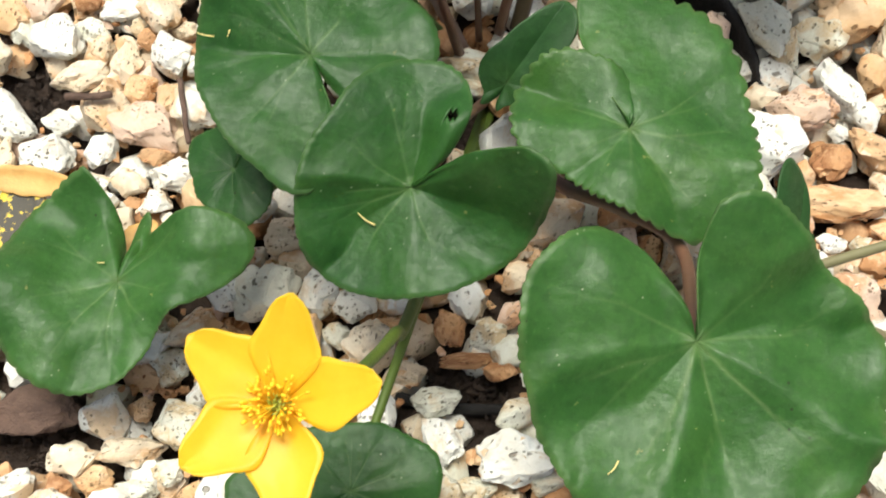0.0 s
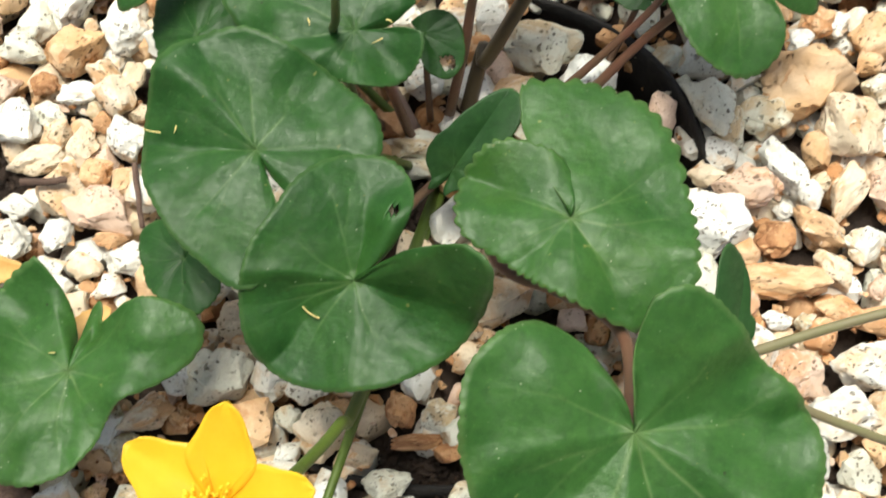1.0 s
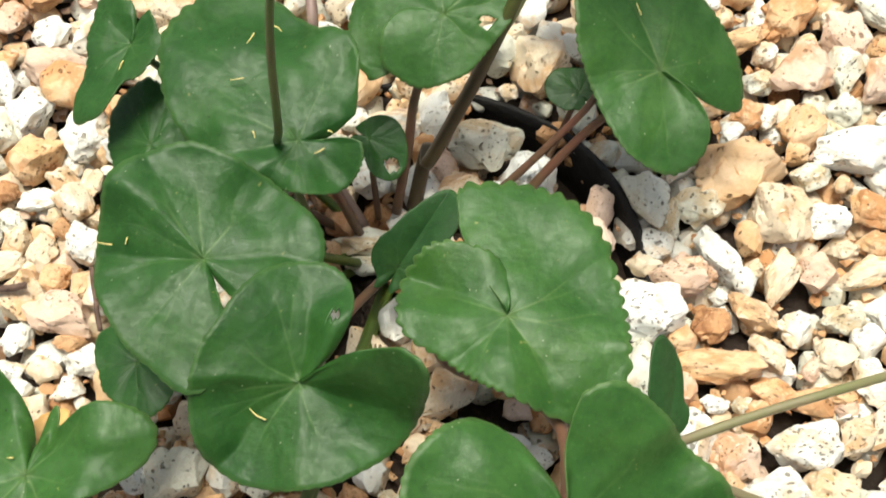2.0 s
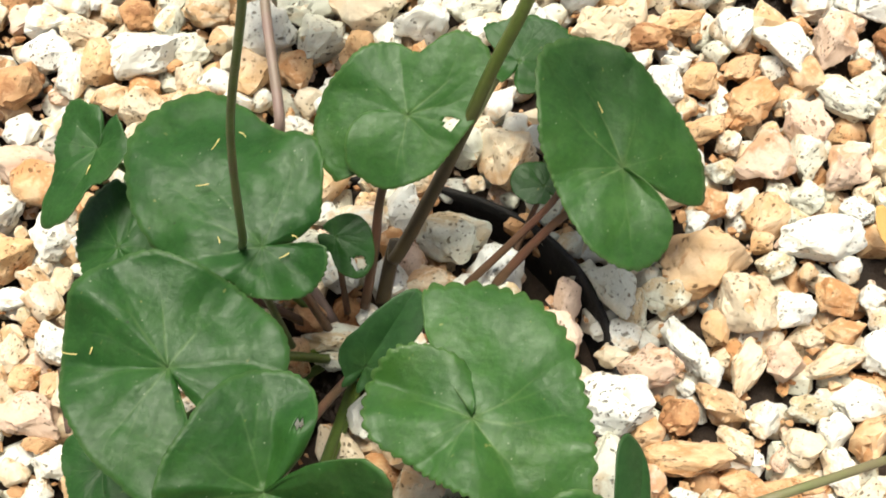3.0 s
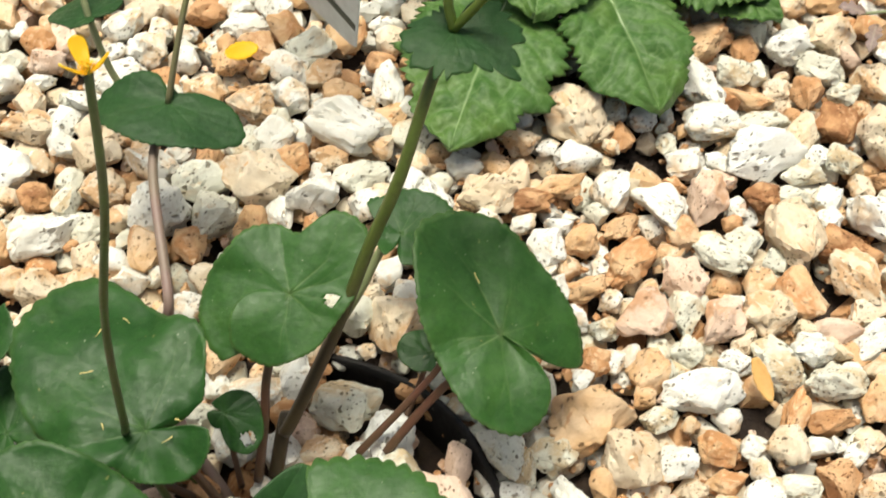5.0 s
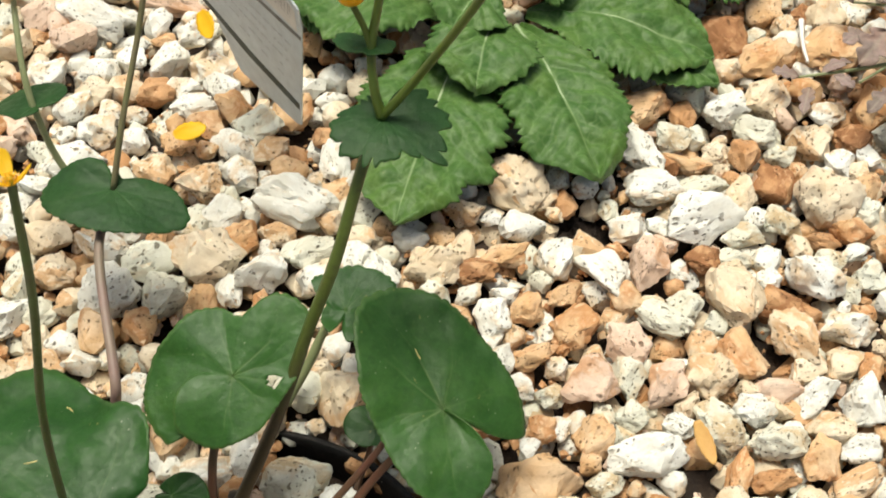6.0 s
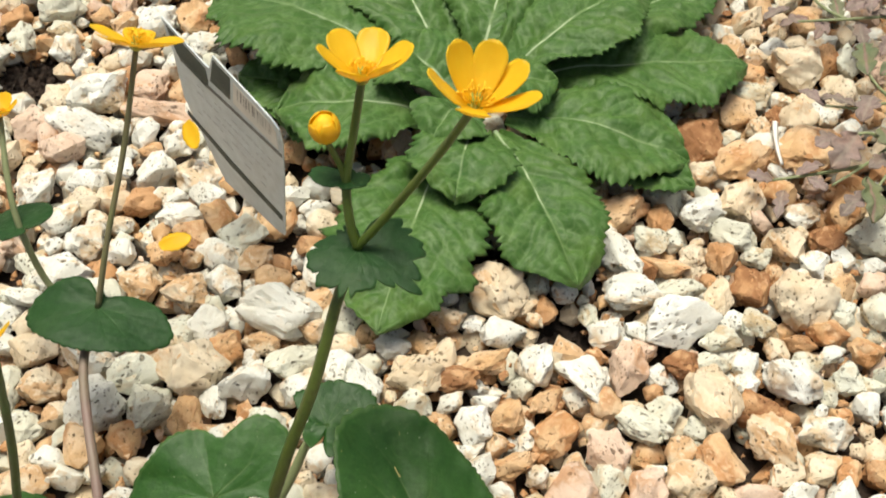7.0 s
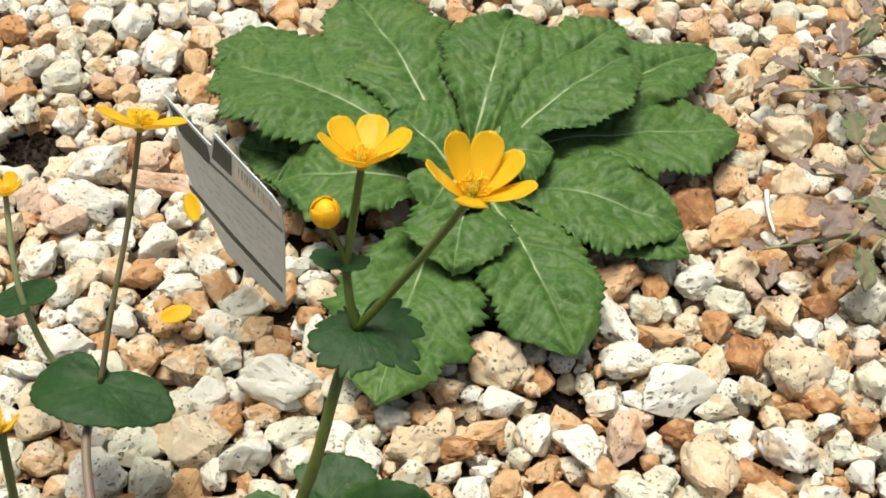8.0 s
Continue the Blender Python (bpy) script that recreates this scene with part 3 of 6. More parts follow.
stone(0.178, 0.025, 16, 10, 11, "tan")
stone(0.174, 0.012, 23, 10, 30, "cream")
stone(0.149, -0.014, 14, 12, 83, "white")
stone(0.166, -0.008, 17, 10, 10, "grey")
stone(0.183, -0.003, 17, 14, 10, "white")
stone(0.140, -0.026, 16, 10, 151, "cream")
stone(0.163, -0.023, 15, 13, 8, "cream")
stone(0.121, -0.035, 29, 11, 10, "tan")
stone(0.144, -0.041, 18, 10, 0, "tan")
stone(0.176, -0.031, 19, 13, 121, "white")
stone(0.108, -0.045, 12, 12, 82, "pink")
stone(0.122, -0.048, 9, 6, 6, "white")
stone(0.131, -0.047, 7, 6, 16, "grey")
stone(0.166, 0.021, 11, 7, 5, "cream")
stone(0.168, -0.042, 10, 6, 11, "pink")
stone(0.121, -0.006, 7, 6, 8, "white")
stone(0.155, -0.029, 9, 6, 80, "pink")
stone(0.188, 0.041, 10, 10, 90, "white")
stone(0.165, -0.037, 12, 7, 9, "tan")
stone(0.288, 0.387, 32, 31, 81, "cream")
stone(0.257, 0.364, 22, 18, 5, "grey")
stone(0.247, 0.349, 20, 18, 6, "tan")
stone(0.282, 0.348, 23, 22, 82, "cream")
stone(0.281, 0.317, 34, 28, 46, "tan")
stone(0.245, 0.308, 32, 22, 28, "tan")
stone(0.241, 0.328, 13, 13, 4, "grey")
stone(0.259, 0.337, 19, 13, 83, "cream")
stone(0.223, 0.298, 17, 16, 3, "cream")
stone(0.221, 0.320, 29, 26, 84, "rust")
stone(0.309, 0.368, 24, 20, 79, "cream")
stone(0.274, 0.365, 12, 12, 82, "white")
stone(0.271, 0.351, 16, 11, 81, "rust")
stone(0.261, 0.384, 15, 15, 4, "tan")
stone(0.319, 0.399, 24, 21, 79, "grey")
stone(0.338, 0.397, 26, 17, 78, "pink")
stone(0.305, 0.398, 24, 19, 81, "rust")
stone(0.251, 0.405, 18, 18, 6, "cream")
stone(0.337, 0.368, 19, 14, 78, "tan")
stone(0.301, 0.337, 13, 7, 4, "tan")
stone(-0.172, 0.424, 25, 19, 84, "white")
stone(-0.158, 0.448, 24, 20, 105, "grey")
stone(-0.153, 0.408, 29, 26, 104, "grey")
stone(-0.124, 0.468, 27, 23, 102, "white")
stone(-0.140, 0.447, 21, 17, 103, "cream")
stone(-0.147, 0.472, 21, 18, 103, "white")
stone(-0.098, 0.436, 35, 27, 102, "white")
stone(-0.105, 0.460, 12, 10, 5, "white")
stone(-0.138, 0.426, 13, 12, 104, "cream")
stone(-0.117, 0.418, 23, 13, 102, "pink")
stone(-0.128, 0.404, 13, 13, 104, "tan")
stone(-0.093, 0.400, 22, 19, 5, "white")
stone(-0.069, 0.403, 24, 20, 102, "tan")
stone(-0.061, 0.418, 18, 15, 98, "white")
stone(-0.076, 0.457, 20, 19, 102, "cream")
stone(-0.053, 0.472, 27, 22, 99, "white")
stone(-0.059, 0.443, 19, 17, 97, "pink")
stone(-0.061, 0.381, 23, 16, 5, "white")
stone(-0.168, 0.379, 26, 15, 104, "grey")
stone(-0.176, 0.396, 17, 16, 106, "rust")
stone(-0.177, 0.454, 19, 16, 105, "cream")
stone(-0.197, 0.457, 25, 17, 105, "tan")
stone(-0.111, 0.386, 14, 13, 4, "cream")
stone(-0.140, 0.373, 25, 18, 103, "white")
stone(-0.147, 0.389, 16, 11, 4, "grey")
stone(-0.080, 0.414, 14, 11, 100, "tan")
stone(-0.056, -0.106, 19, 18, 78, "grey")
stone(-0.055, -0.084, 16, 11, 33, "cream")
stone(-0.019, -0.116, 18, 16, 92, "cream")
stone(-0.079, -0.135, 12, 12, 14, "grey")
stone(-0.071, -0.153, 14, 14, 12, "grey")
stone(-0.084, -0.163, 19, 10, 21, "cream")
stone(-0.085, -0.150, 8, 7, 7, "tan")
stone(-0.092, -0.174, 11, 8, 15, "tan")
stone(-0.079, -0.175, 12, 7, 14, "grey")
stone(-0.071, -0.167, 10, 8, 11, "grey")
stone(-0.061, -0.172, 10, 7, 11, "tan")
stone(0.004, -0.129, 15, 9, 23, "grey")
stone(0.009, -0.141, 16, 11, 133, "white")
stone(-0.076, -0.122, 17, 10, 45, "cream")
stone(-0.065, -0.121, 8, 6, 14, "tan")
stone(-0.140, -0.073, 19, 15, 33, "white")
stone(-0.152, -0.029, 18, 17, 108, "white")
stone(-0.136, -0.029, 13, 11, 108, "cream")
stone(-0.140, -0.041, 18, 10, 32, "cream")
stone(-0.126, -0.032, 14, 10, 100, "cream")
stone(-0.112, -0.028, 18, 15, 133, "white")
stone(-0.118, -0.042, 11, 10, 10, "tan")
stone(-0.111, -0.056, 22, 15, 170, "pink")
stone(-0.141, -0.059, 12, 8, 9, "white")
stone(-0.124, -0.066, 13, 9, 79, "white")
stone(-0.108, -0.042, 11, 9, 103, "tan")
stone(-0.097, -0.071, 16, 12, 14, "white")
stone(-0.100, -0.082, 10, 9, 11, "white")
stone(-0.123, -0.079, 10, 7, 11, "white")
stone(-0.106, -0.064, 11, 7, 15, "rust")
stone(0.031, -0.142, 22, 15, 10, "white")
stone(0.004, -0.104, 11, 9, 102, "rust")
stone(0.016, -0.103, 11, 9, 10, "grey")
stone(0.011, -0.113, 16, 5, 17, "rust")
stone(0.022, -0.115, 10, 7, 11, "rust")
stone(-0.166, -0.027, 11, 9, 111, "grey")
stone(-0.122, -0.021, 8, 7, 14, "rust")
stone(-0.110, -0.015, 9, 8, 13, "cream")
stone(-0.006, -0.121, 10, 7, 11, "cream")
stone(-0.031, -0.114, 9, 8, 163, "grey")
stone(-0.015, -0.108, 11, 8, 10, "tan")
stone(0.042, -0.146, 12, 8, 14, "grey")
stone(0.021, -0.153, 13, 8, 13, "grey")

KINDS = ["white"] * 38 + ["cream"] * 32 + ["tan"] * 17 + ["rust"] * 7 + ["pink"] * 9 + ["grey"] * 15
PALE_KINDS = KINDS + ["white"] * 34 + ["grey"] * 8
under = []        # the stones of the lower layer and of the outskirts
loose = []        # (x, y, z, long, wide, high, kind) of the stones between and beyond
for target, tries in ((0.0098, 3500), (0.0080, 9000), (0.0060, 12000), (0.0042, 5000)):
    for _ in range(tries):
        x, y = rs.uniform(-0.42, 0.55), rs.uniform(-0.36, 0.8)
        r = target * rs.uniform(0.85, 1.15)
        if any((x - a) ** 2 + (y - b) ** 2 < c * c for a, b, c in BARE):
            continue
        if all((x - a) ** 2 + (y - b) ** 2 > (0.75 * (r + q)) ** 2 for a, b, q in near(x, y)):
            e = rs.uniform(0.75, 1.0)
            settle(x, y, r)
            seen = -0.21 < x < 0.42 and -0.22 < y < 0.56
            (loose if seen else under).append((x, y, -0.0125 + 0.62 * r + rs.uniform(-0.002, 0.002), 1.06 * r / e, 1.06 * r * e, r * rs.uniform(0.7, 0.95), rs.choice(PALE_KINDS if x < 0.0 else KINDS)))
for i in range(61):
    for j in range(73):
        x, y = -0.42 + i * 0.016 + rs.uniform(-0.006, 0.006), -0.36 + j * 0.016 + rs.uniform(-0.006, 0.006)
        if any((x - a) ** 2 + (y - b) ** 2 < (0.8 * c) ** 2 for a, b, c in BARE):
            continue
        r = rs.uniform(0.007, 0.0105)
        under.append((x, y, -0.0170 + rs.uniform(-0.002, 0.0015), r, r * 0.85, r * 0.75, rs.choice(KINDS)))
outer = []
for _ in range(13500):
    x, y = rs.uniform(-1.02, 1.02), rs.uniform(-0.82, 1.22)
    if not (-0.42 < x < 0.55 and -0.36 < y < 0.8):
        r = rs.uniform(0.010, 0.016)
        outer.append((x, y, -0.012 + rs.uniform(-0.003, 0.003), r, r * 0.8, r * 0.7, rs.choice(KINDS)))


def stuff(name, stones, label, shapes=FAR_SHAPES):
    """All these stones as one mesh."""
    verts, faces, slots, order = [], [], [], list(STONE)
    for x, y, z, a, b, c, kind in stones:
        pts, tri = shapes[rs.randrange(len(shapes))]
        m = np.array(Euler((rs.uniform(-0.4, 0.4), rs.uniform(-0.4, 0.4), rs.uniform(0, 6.283))).to_matrix())
        p = np.array(pts) * (a / 0.01, b / 0.01, c / 0.01) @ m.T + (x, y, z)
        base = len(verts)
        verts.extend(map(tuple, p))
        faces.extend(tuple(base + v for v in f) for f in tri)
        slots.extend([order.index(kind)] * len(tri))
    mesh = bpy.data.meshes.new(name)
    mesh.from_pydata(verts, [], faces)
    for kind in order:
        mesh.materials.append(STONE[kind])
    mesh.polygons.foreach_set("material_index", slots)
    mesh.shade_smooth()
    mesh.set_sharp_from_angle(angle=radians(30))
    return tagged(new(name, mesh), label, "gravel", kind="stuff")


stuff("gravel", loose, "loose cream, white and tan gravel over the soil")
stuff("lower_gravel", under, "cream and tan gravel under the upper stones", LOW_SHAPES)


def rough_shape(seed):
    """A plain broken chip of few faces for the edge of the bed."""
    rng = random.Random(seed)
    bm = bmesh.new()
    for k in range(14):
        bm.verts.new(Vector((rng.gauss(0, 1), rng.gauss(0, 1), rng.gauss(0, 1))).normalized() * 0.01 * rng.uniform(0.8, 1.05))
    bmesh.ops.convex_hull(bm, input=bm.verts[:])
    bmesh.ops.delete(bm, geom=[v for v in bm.verts if not v.link_faces], context="VERTS")
    bmesh.ops.triangulate(bm, faces=bm.faces[:])
    bm.verts.index_update()
    made = [v.co.copy() for v in bm.verts], [tuple(v.index for v in f.verts) for f in bm.faces]
    bm.free()
    return made


CHIPS = [rough_shape(s + 130) for s in range(12)]
grit = []         # chips of broken stone that have sifted down between the others
for _ in range(9000):
    x, y, r = rs.uniform(-0.22, 0.38), rs.uniform(-0.20, 0.52), 0.0010 + 0.0022 * rs.random() ** 2
    if any((x - a) ** 2 + (y - b) ** 2 < (0.9 * c) ** 2 for a, b, c in BARE):
        continue
    # mostly rusty kinds: their browner colour also stands in for shade in the gaps
    grit.append((x, y, rs.uniform(-0.016, -0.010), r * 1.3, r, r * 0.8, rs.choice(("rust", "rust", "rust", "tan", "tan", "pink"))))
stuff("grit", grit, "small tan and rusty chips between the larger stones", CHIPS)
stuff("outer_gravel", outer, "loose pale gravel at the edge of the bed", [rough_shape(s + 90) for s in range(12)])


def soil_crumbs():
    """Small dark lumps and grit where the soil lies bare."""
    verts, faces = [], []
    for x0, y0, c in BARE:
        if x0 > 0.015 and -0.01 < y0 < 0.06:
            continue
        for _ in range(int(150 * (c / 0.012) ** 2)):
            a, d = rs.uniform(0, 6.283), c * math.sqrt(rs.random())
            pts, tri = CHIPS[rs.randrange(12)]
            r = 0.0004 + 0.0022 * rs.random() ** 3
            m = np.array(Euler((rs.uniform(0, 6), rs.uniform(0, 6), rs.uniform(0, 6))).to_matrix())
            p = np.array(pts) / 0.01 * (r * rs.uniform(1, 1.8), r * 0.8, r * 0.45) @ m.T + (x0 + d * math.cos(a), y0 + d * math.sin(a), -0.0185 + 0.4 * r + rs.uniform(-0.001, 0.002))
            base = len(verts)
            verts.extend(map(tuple, p))
            faces.extend(tuple(base + v for v in f) for f in tri)
    mesh = bpy.data.meshes.new("soil_crumb")
    mesh.from_pydata(verts, [], faces)
    mesh.materials.append(SOIL)
    return tagged(new("soil_crumbs", mesh), "crumbs of dark soil and bark between the stones", "soil", kind="stuff")


soil_crumbs()


# ---- pot rim ----
def pot_rim(centre, radius, top, deep, wall):
    pot = thing("plant_pot", (centre[0], centre[1], top - deep), "rim of a black plastic pot sunk in the gravel", "plant pot")
    lip = [(radius - wall, top - 0.007), (radius - wall, top), (radius - wall * 0.4, top + wall * 0.3), (radius, top + wall * 0.2),
           (radius + wall * 1.6, top - 0.001), (radius + wall * 1.6, top - 0.006), (radius, top - 0.007)]
    side = [(radius - wall, top - 0.007), (radius * 0.96 - wall, top - deep), (radius * 0.96, top - deep), (radius, top - 0.007)]
    for name, section in (("rim", lip), ("wall", side)):
        rows = []
        for k in range(121):
            a = 2 * math.pi * k / 120 - math.pi
            sag = 0.012 * math.exp(-((a - 0.72) / 0.55) ** 2) - 0.0075 + 0.001 * math.sin(3 * a + 0.6)
            rows.append([Vector((centre[0] + r * math.cos(a), centre[1] + r * math.sin(a), z + sag)) for r, z in section])
        keep_place(link(name, grid_mesh(name, rows), BLACK_PLASTIC), pot)
    return pot


pot_rim((0.0, -0.03), 0.098, -0.0065, 0.05, 0.0011)

# ---- marsh marigold ----
marigold = thing("marsh_marigold", (0, 0, -0.015), "marsh marigold with glossy round leaves and yellow flowers in gravel", "plant")
ANGLES = [radians(a) for a in (-170, -150, -128, -105, -82, -60, -38, -18, 0, 18, 38, 60, 82, 105, 128, 150, 170)]


def radius_at(a, radii):
    """Smooth outline through the given radii."""
    k = max(0, min(len(ANGLES) - 2, sum(1 for q in ANGLES if q <= a) - 1))
    t = max(0.0, min(1.0, (a - ANGLES[k]) / (ANGLES[k + 1] - ANGLES[k])))
    p = [radii[max(0, min(len(radii) - 1, k + j))] for j in (-1, 0, 1, 2)]
    return 0.5 * (2 * p[1] + (p[2] - p[0]) * t + (2 * p[0] - 5 * p[1] + 4 * p[2] - p[3]) * t * t + (3 * p[1] - p[0] - 3 * p[2] + p[3]) * t ** 3)


def vein_lines(radii, rng):
    """Main veins that fan out from the hub, bend outwards and fork twice."""
    lines = []
    for a in (0, 34, -32, 74, -70, 122, -118):
        a = radians(a + rng.uniform(-10, 10))
        r = radius_at(a, radii)
        bend = rng.uniform(0.02, 0.2) * (1 if a >= 0 else -1)
        start, mid = Vector((0, 0)), Vector((math.cos(a), math.sin(a))) * rng.uniform(0.25, 0.55) * r
        lines.append((start, mid, rng.uniform(0.3, 1.0) if abs(a) < 1.2 else rng.uniform(0.15, 0.7)))
        for da in (-rng.uniform(0.08, 0.26), rng.uniform(0.08, 0.26)):
            knee = Vector((math.cos(a + da * 0.6 + bend * 0.4), math.sin(a + da * 0.6 + bend * 0.4))) * r * rng.uniform(0.62, 0.78)
            end = Vector((math.cos(a + da + bend), math.sin(a + da + bend))) * r * 0.95
            weight = rng.uniform(0.25, 0.6)
            lines.append((mid, knee, weight))
            lines.append((knee, end, weight * 0.6))
            lines.append((knee, knee + Vector((math.cos(a + da * 4.5), math.sin(a + da * 4.5))) * r * 0.22, weight * 0.6))
    return lines


def crease_at(a, creases):
    """Slope of the blade along the direction a, straight between its creases and a little rounded on them."""
    total = 0.0
    for da in (-0.05, 0.0, 0.05):
        q = a + da
        for (a0, g0), (a1, g1) in zip(creases, creases[1:]):
            if a0 <= q <= a1:
                total += g0 + (g1 - g0) * (q - a0) / (a1 - a0)
                break
    return total / 3


def leaf_at(place, heading, slope, radii, teeth=0.02, fold=0.0, wave=1.0, holes=(), young=False, label="", cup=0.06, notch=4.0, flaps=(0.25, 0.25), light=False, pitch=0.0034, creases=(), tips=(0.24, 0.24)):
    """A kidney-shaped blade round its hub; radii in millimetres from one side of the notch round the tip to the other.
    creases: (degrees from the tip, slope) of the folds that run out from the hub; tips: how gently the lobes beside the notch round off."""
    radii = [r / 1000 for r in radii]
    place = Vector(place)
    up = Vector((-slope[0], -slope[1], 1)).normalized()
    ahead = Vector((math.cos(radians(heading)), math.sin(radians(heading)), 0))
    ahead = (ahead - up * ahead.dot(up)).normalized()
    left = up.cross(ahead)
    mean = sum(radii) / len(radii)
    rings, spokes = 15, 330
    seed = place * 50
    rng = random.Random(int(abs(place.x) * 99991))
    lines = vein_lines(radii, rng)
    a0, b0 = (np.array([q[k][:] for q in lines]) for k in (0, 1))
    strength = np.array([q[2] for q in lines])
    seg = b0 - a0
    length = (seg ** 2).sum(1)
    if not creases:
        creases = [(a + rng.uniform(-9, 9), (0.04 if k % 2 else -0.03) * rng.uniform(0.3, 1.6)) for k, a in enumerate((-140, -100, -64, -30, 2, 36, 70, 104, 142))]
    creases = [(-4.0, 0.02), *((radians(a), g) for a, g in creases), (4.0, 0.02)]
    ends = [radians(180 - q) for q in (notch if isinstance(notch, tuple) else (notch, notch))]
    beat = 2 * math.pi * mean / pitch
    rows, values, flat = [], [], []
    folds = [crease_at(-ends[1] + sum(ends) * j / spokes, creases) for j in range(spokes + 1)]

    def crease(k):
        k = max(0.0, min(spokes - 0.001, k))
        n = int(k)
        return folds[n] + (folds[n + 1] - folds[n]) * (k - n)

    for i in range(rings + 1):
        f = (i / rings) ** 0.8
        row = []
        for j in range(spokes + 1):
            a = -ends[1] + sum(ends) * j / spokes
            edge = radius_at(a, radii)
            wander = noise.noise(seed + Vector((a * 2, 0, 0)))
            scallop = abs(math.sin(a * 0.5 * beat + wander * 4)) ** 0.8
            edge *= 1 + teeth * (1.0 + 0.8 * noise.noise(seed + Vector((a * 9, 4, 0)))) * (scallop - 0.5) * f ** 6 + 0.022 * noise.noise(seed + Vector((a * 3, 1, 0)))
            side = 0 if a > 0 else 1
            edge *= max(0.0, min(1.0, (ends[side] - abs(a)) / tips[side] + 0.002)) ** 0.42
            r = f * edge
            u, v = r * math.cos(a), r * math.sin(a)
            warp = seed + Vector((u, v, 3)) * 60
            d = np.array([u + 0.004 * f * noise.noise(warp), v + 0.004 * f * noise.noise(warp + Vector((7, 0, 0)))]) - a0
            t = np.clip((d * seg).sum(1) / length, 0, 1)
            near = np.hypot(*(d - seg * t[:, None]).T)
            width = (0.0004 + 0.00012 * (1 - f)) * min(1.2, mean / 0.035)
            puff = 1 - math.exp(-(float(near.min()) / (0.07 * mean)) ** 2)
            vein = float((strength * np.exp(-(near / width) ** 2)).max())
            h = -cup * r * (r / mean) + crease(j + 20 * f * noise.noise(warp + Vector((0, 9, 0)))) * r
            lobe = min(1.0, max(0.0, (abs(a) - 1.7) / 1.3))
            h += flaps[0 if a > 0 else 1] * r * min(1.0, r / (0.55 * mean)) * lobe * lobe * (3 - 2 * lobe)
            h += fold * (abs(v) * (0.75 if v > 0 else 0.45) - 0.25 * mean * f)
            h += wave * mean * (0.06 * noise.noise(seed + Vector((u, v, 0)) * 55) + 0.2 * noise.noise(seed + Vector((u, v, 5)) * 24)) * min(1, 1.6 * f)
            h += wave * mean * 0.016 * noise.noise(seed + Vector((u, v, 9)) * 130) * min(1, 2.5 * f)
            h += wave * 0.03 * mean * math.sin(5 * a + seed.x * 9) * f ** 3
            h += 0.005 * mean * puff * min(1.0, 3 * f) * (1 - 0.5 * f ** 4)
            h -= 0.00012 * vein * (0.4 + 0.6 * f)
            h += 0.03 * mean * (1 if a > 0 else -1) * f * f * min(1.0, max(0.0, (abs(a) - 2.2) / 0.8))
            row.append(place + ahead * u + left * v + up * h)
            values.append(max(vein * (1 - 0.65 * f), 0.55 if i == rings else 0))
            flat.append((u, v))
        rows.append(row)

    def in_hole(i, j):
        u, v = flat[i * (spokes + 1) + j]
        return any(math.hypot(u - hu, (v - hv) * (1.3 + 0.3 * math.sin(40 * u * 25))) < hr for hu, hv, hr in holes)

    mesh = grid_mesh("leaf", rows, values, in_hole if holes else None)
    ob = keep_place(link("leaf", mesh, YOUNG_LEAF if young else PALE_LIT_LEAF if light else MARIGOLD_LEAF, None, label), marigold)
    return thicken(ob, 0.0005)


def stalk(name, points, r0, r1, material, label="", owner=None, squash=1.0):
    return keep_place(link(name, tube_mesh(name, points, r0, r1, squash=squash), material, None, label), owner or marigold)


STAR = (0.22, 0.38, 0.54, 0.70, 0.84, 0.95, 1.0, 0.96, 0.86, 0.75, 0.67, 0.60, 0.51, 0.36, 0.05)   # half widths along a broad-based petal


def petal_mesh(length, width, base, lift, curl, seed, point=False):
    """A spoon-shaped petal that leaves the flower's axis at the angle lift (degrees from level) and curls by curl."""
    rows, values = [], []
    for i in range(15):
        s = i / 14
        if point:
            k = min(len(STAR) - 2, int(s * (len(STAR) - 1)))
            half = 0.5 * width * (STAR[k] + (STAR[k + 1] - STAR[k]) * (s * (len(STAR) - 1) - k))
        else:
            half = 0.5 * width * (0.26 + 0.74 * math.sin(math.pi * min(1, s ** 0.75) * 0.62) ** 1.1) * math.sqrt(max(0, 1 - max(0, (s - 0.72) / 0.285) ** 2.4))
        angle = radians(lift + curl * (s - 0.5))
        row = []
        for j in range(11):
            q = j / 5 - 1
            x = base + length * s * math.cos(angle) * 0.97
            z = length * s * math.sin(angle)
            z += 0.22 * half * q * q * (1 - 0.3 * s) * math.cos(angle) + 0.02 * length * noise.noise(Vector((s * 3, q * 2, seed)))
            x -= 0.16 * half * q * q * math.sin(angle)
            row.append(Vector((x, half * q, z)))
            values.append(max(0, 1 - s * 1.8) * (0.8 if point else 0.3) + 0.2 * (0.5 + 0.5 * math.cos(q * 14)) * (1 - s))
        rows.append(row)
    return grid_mesh("petal", rows, values)


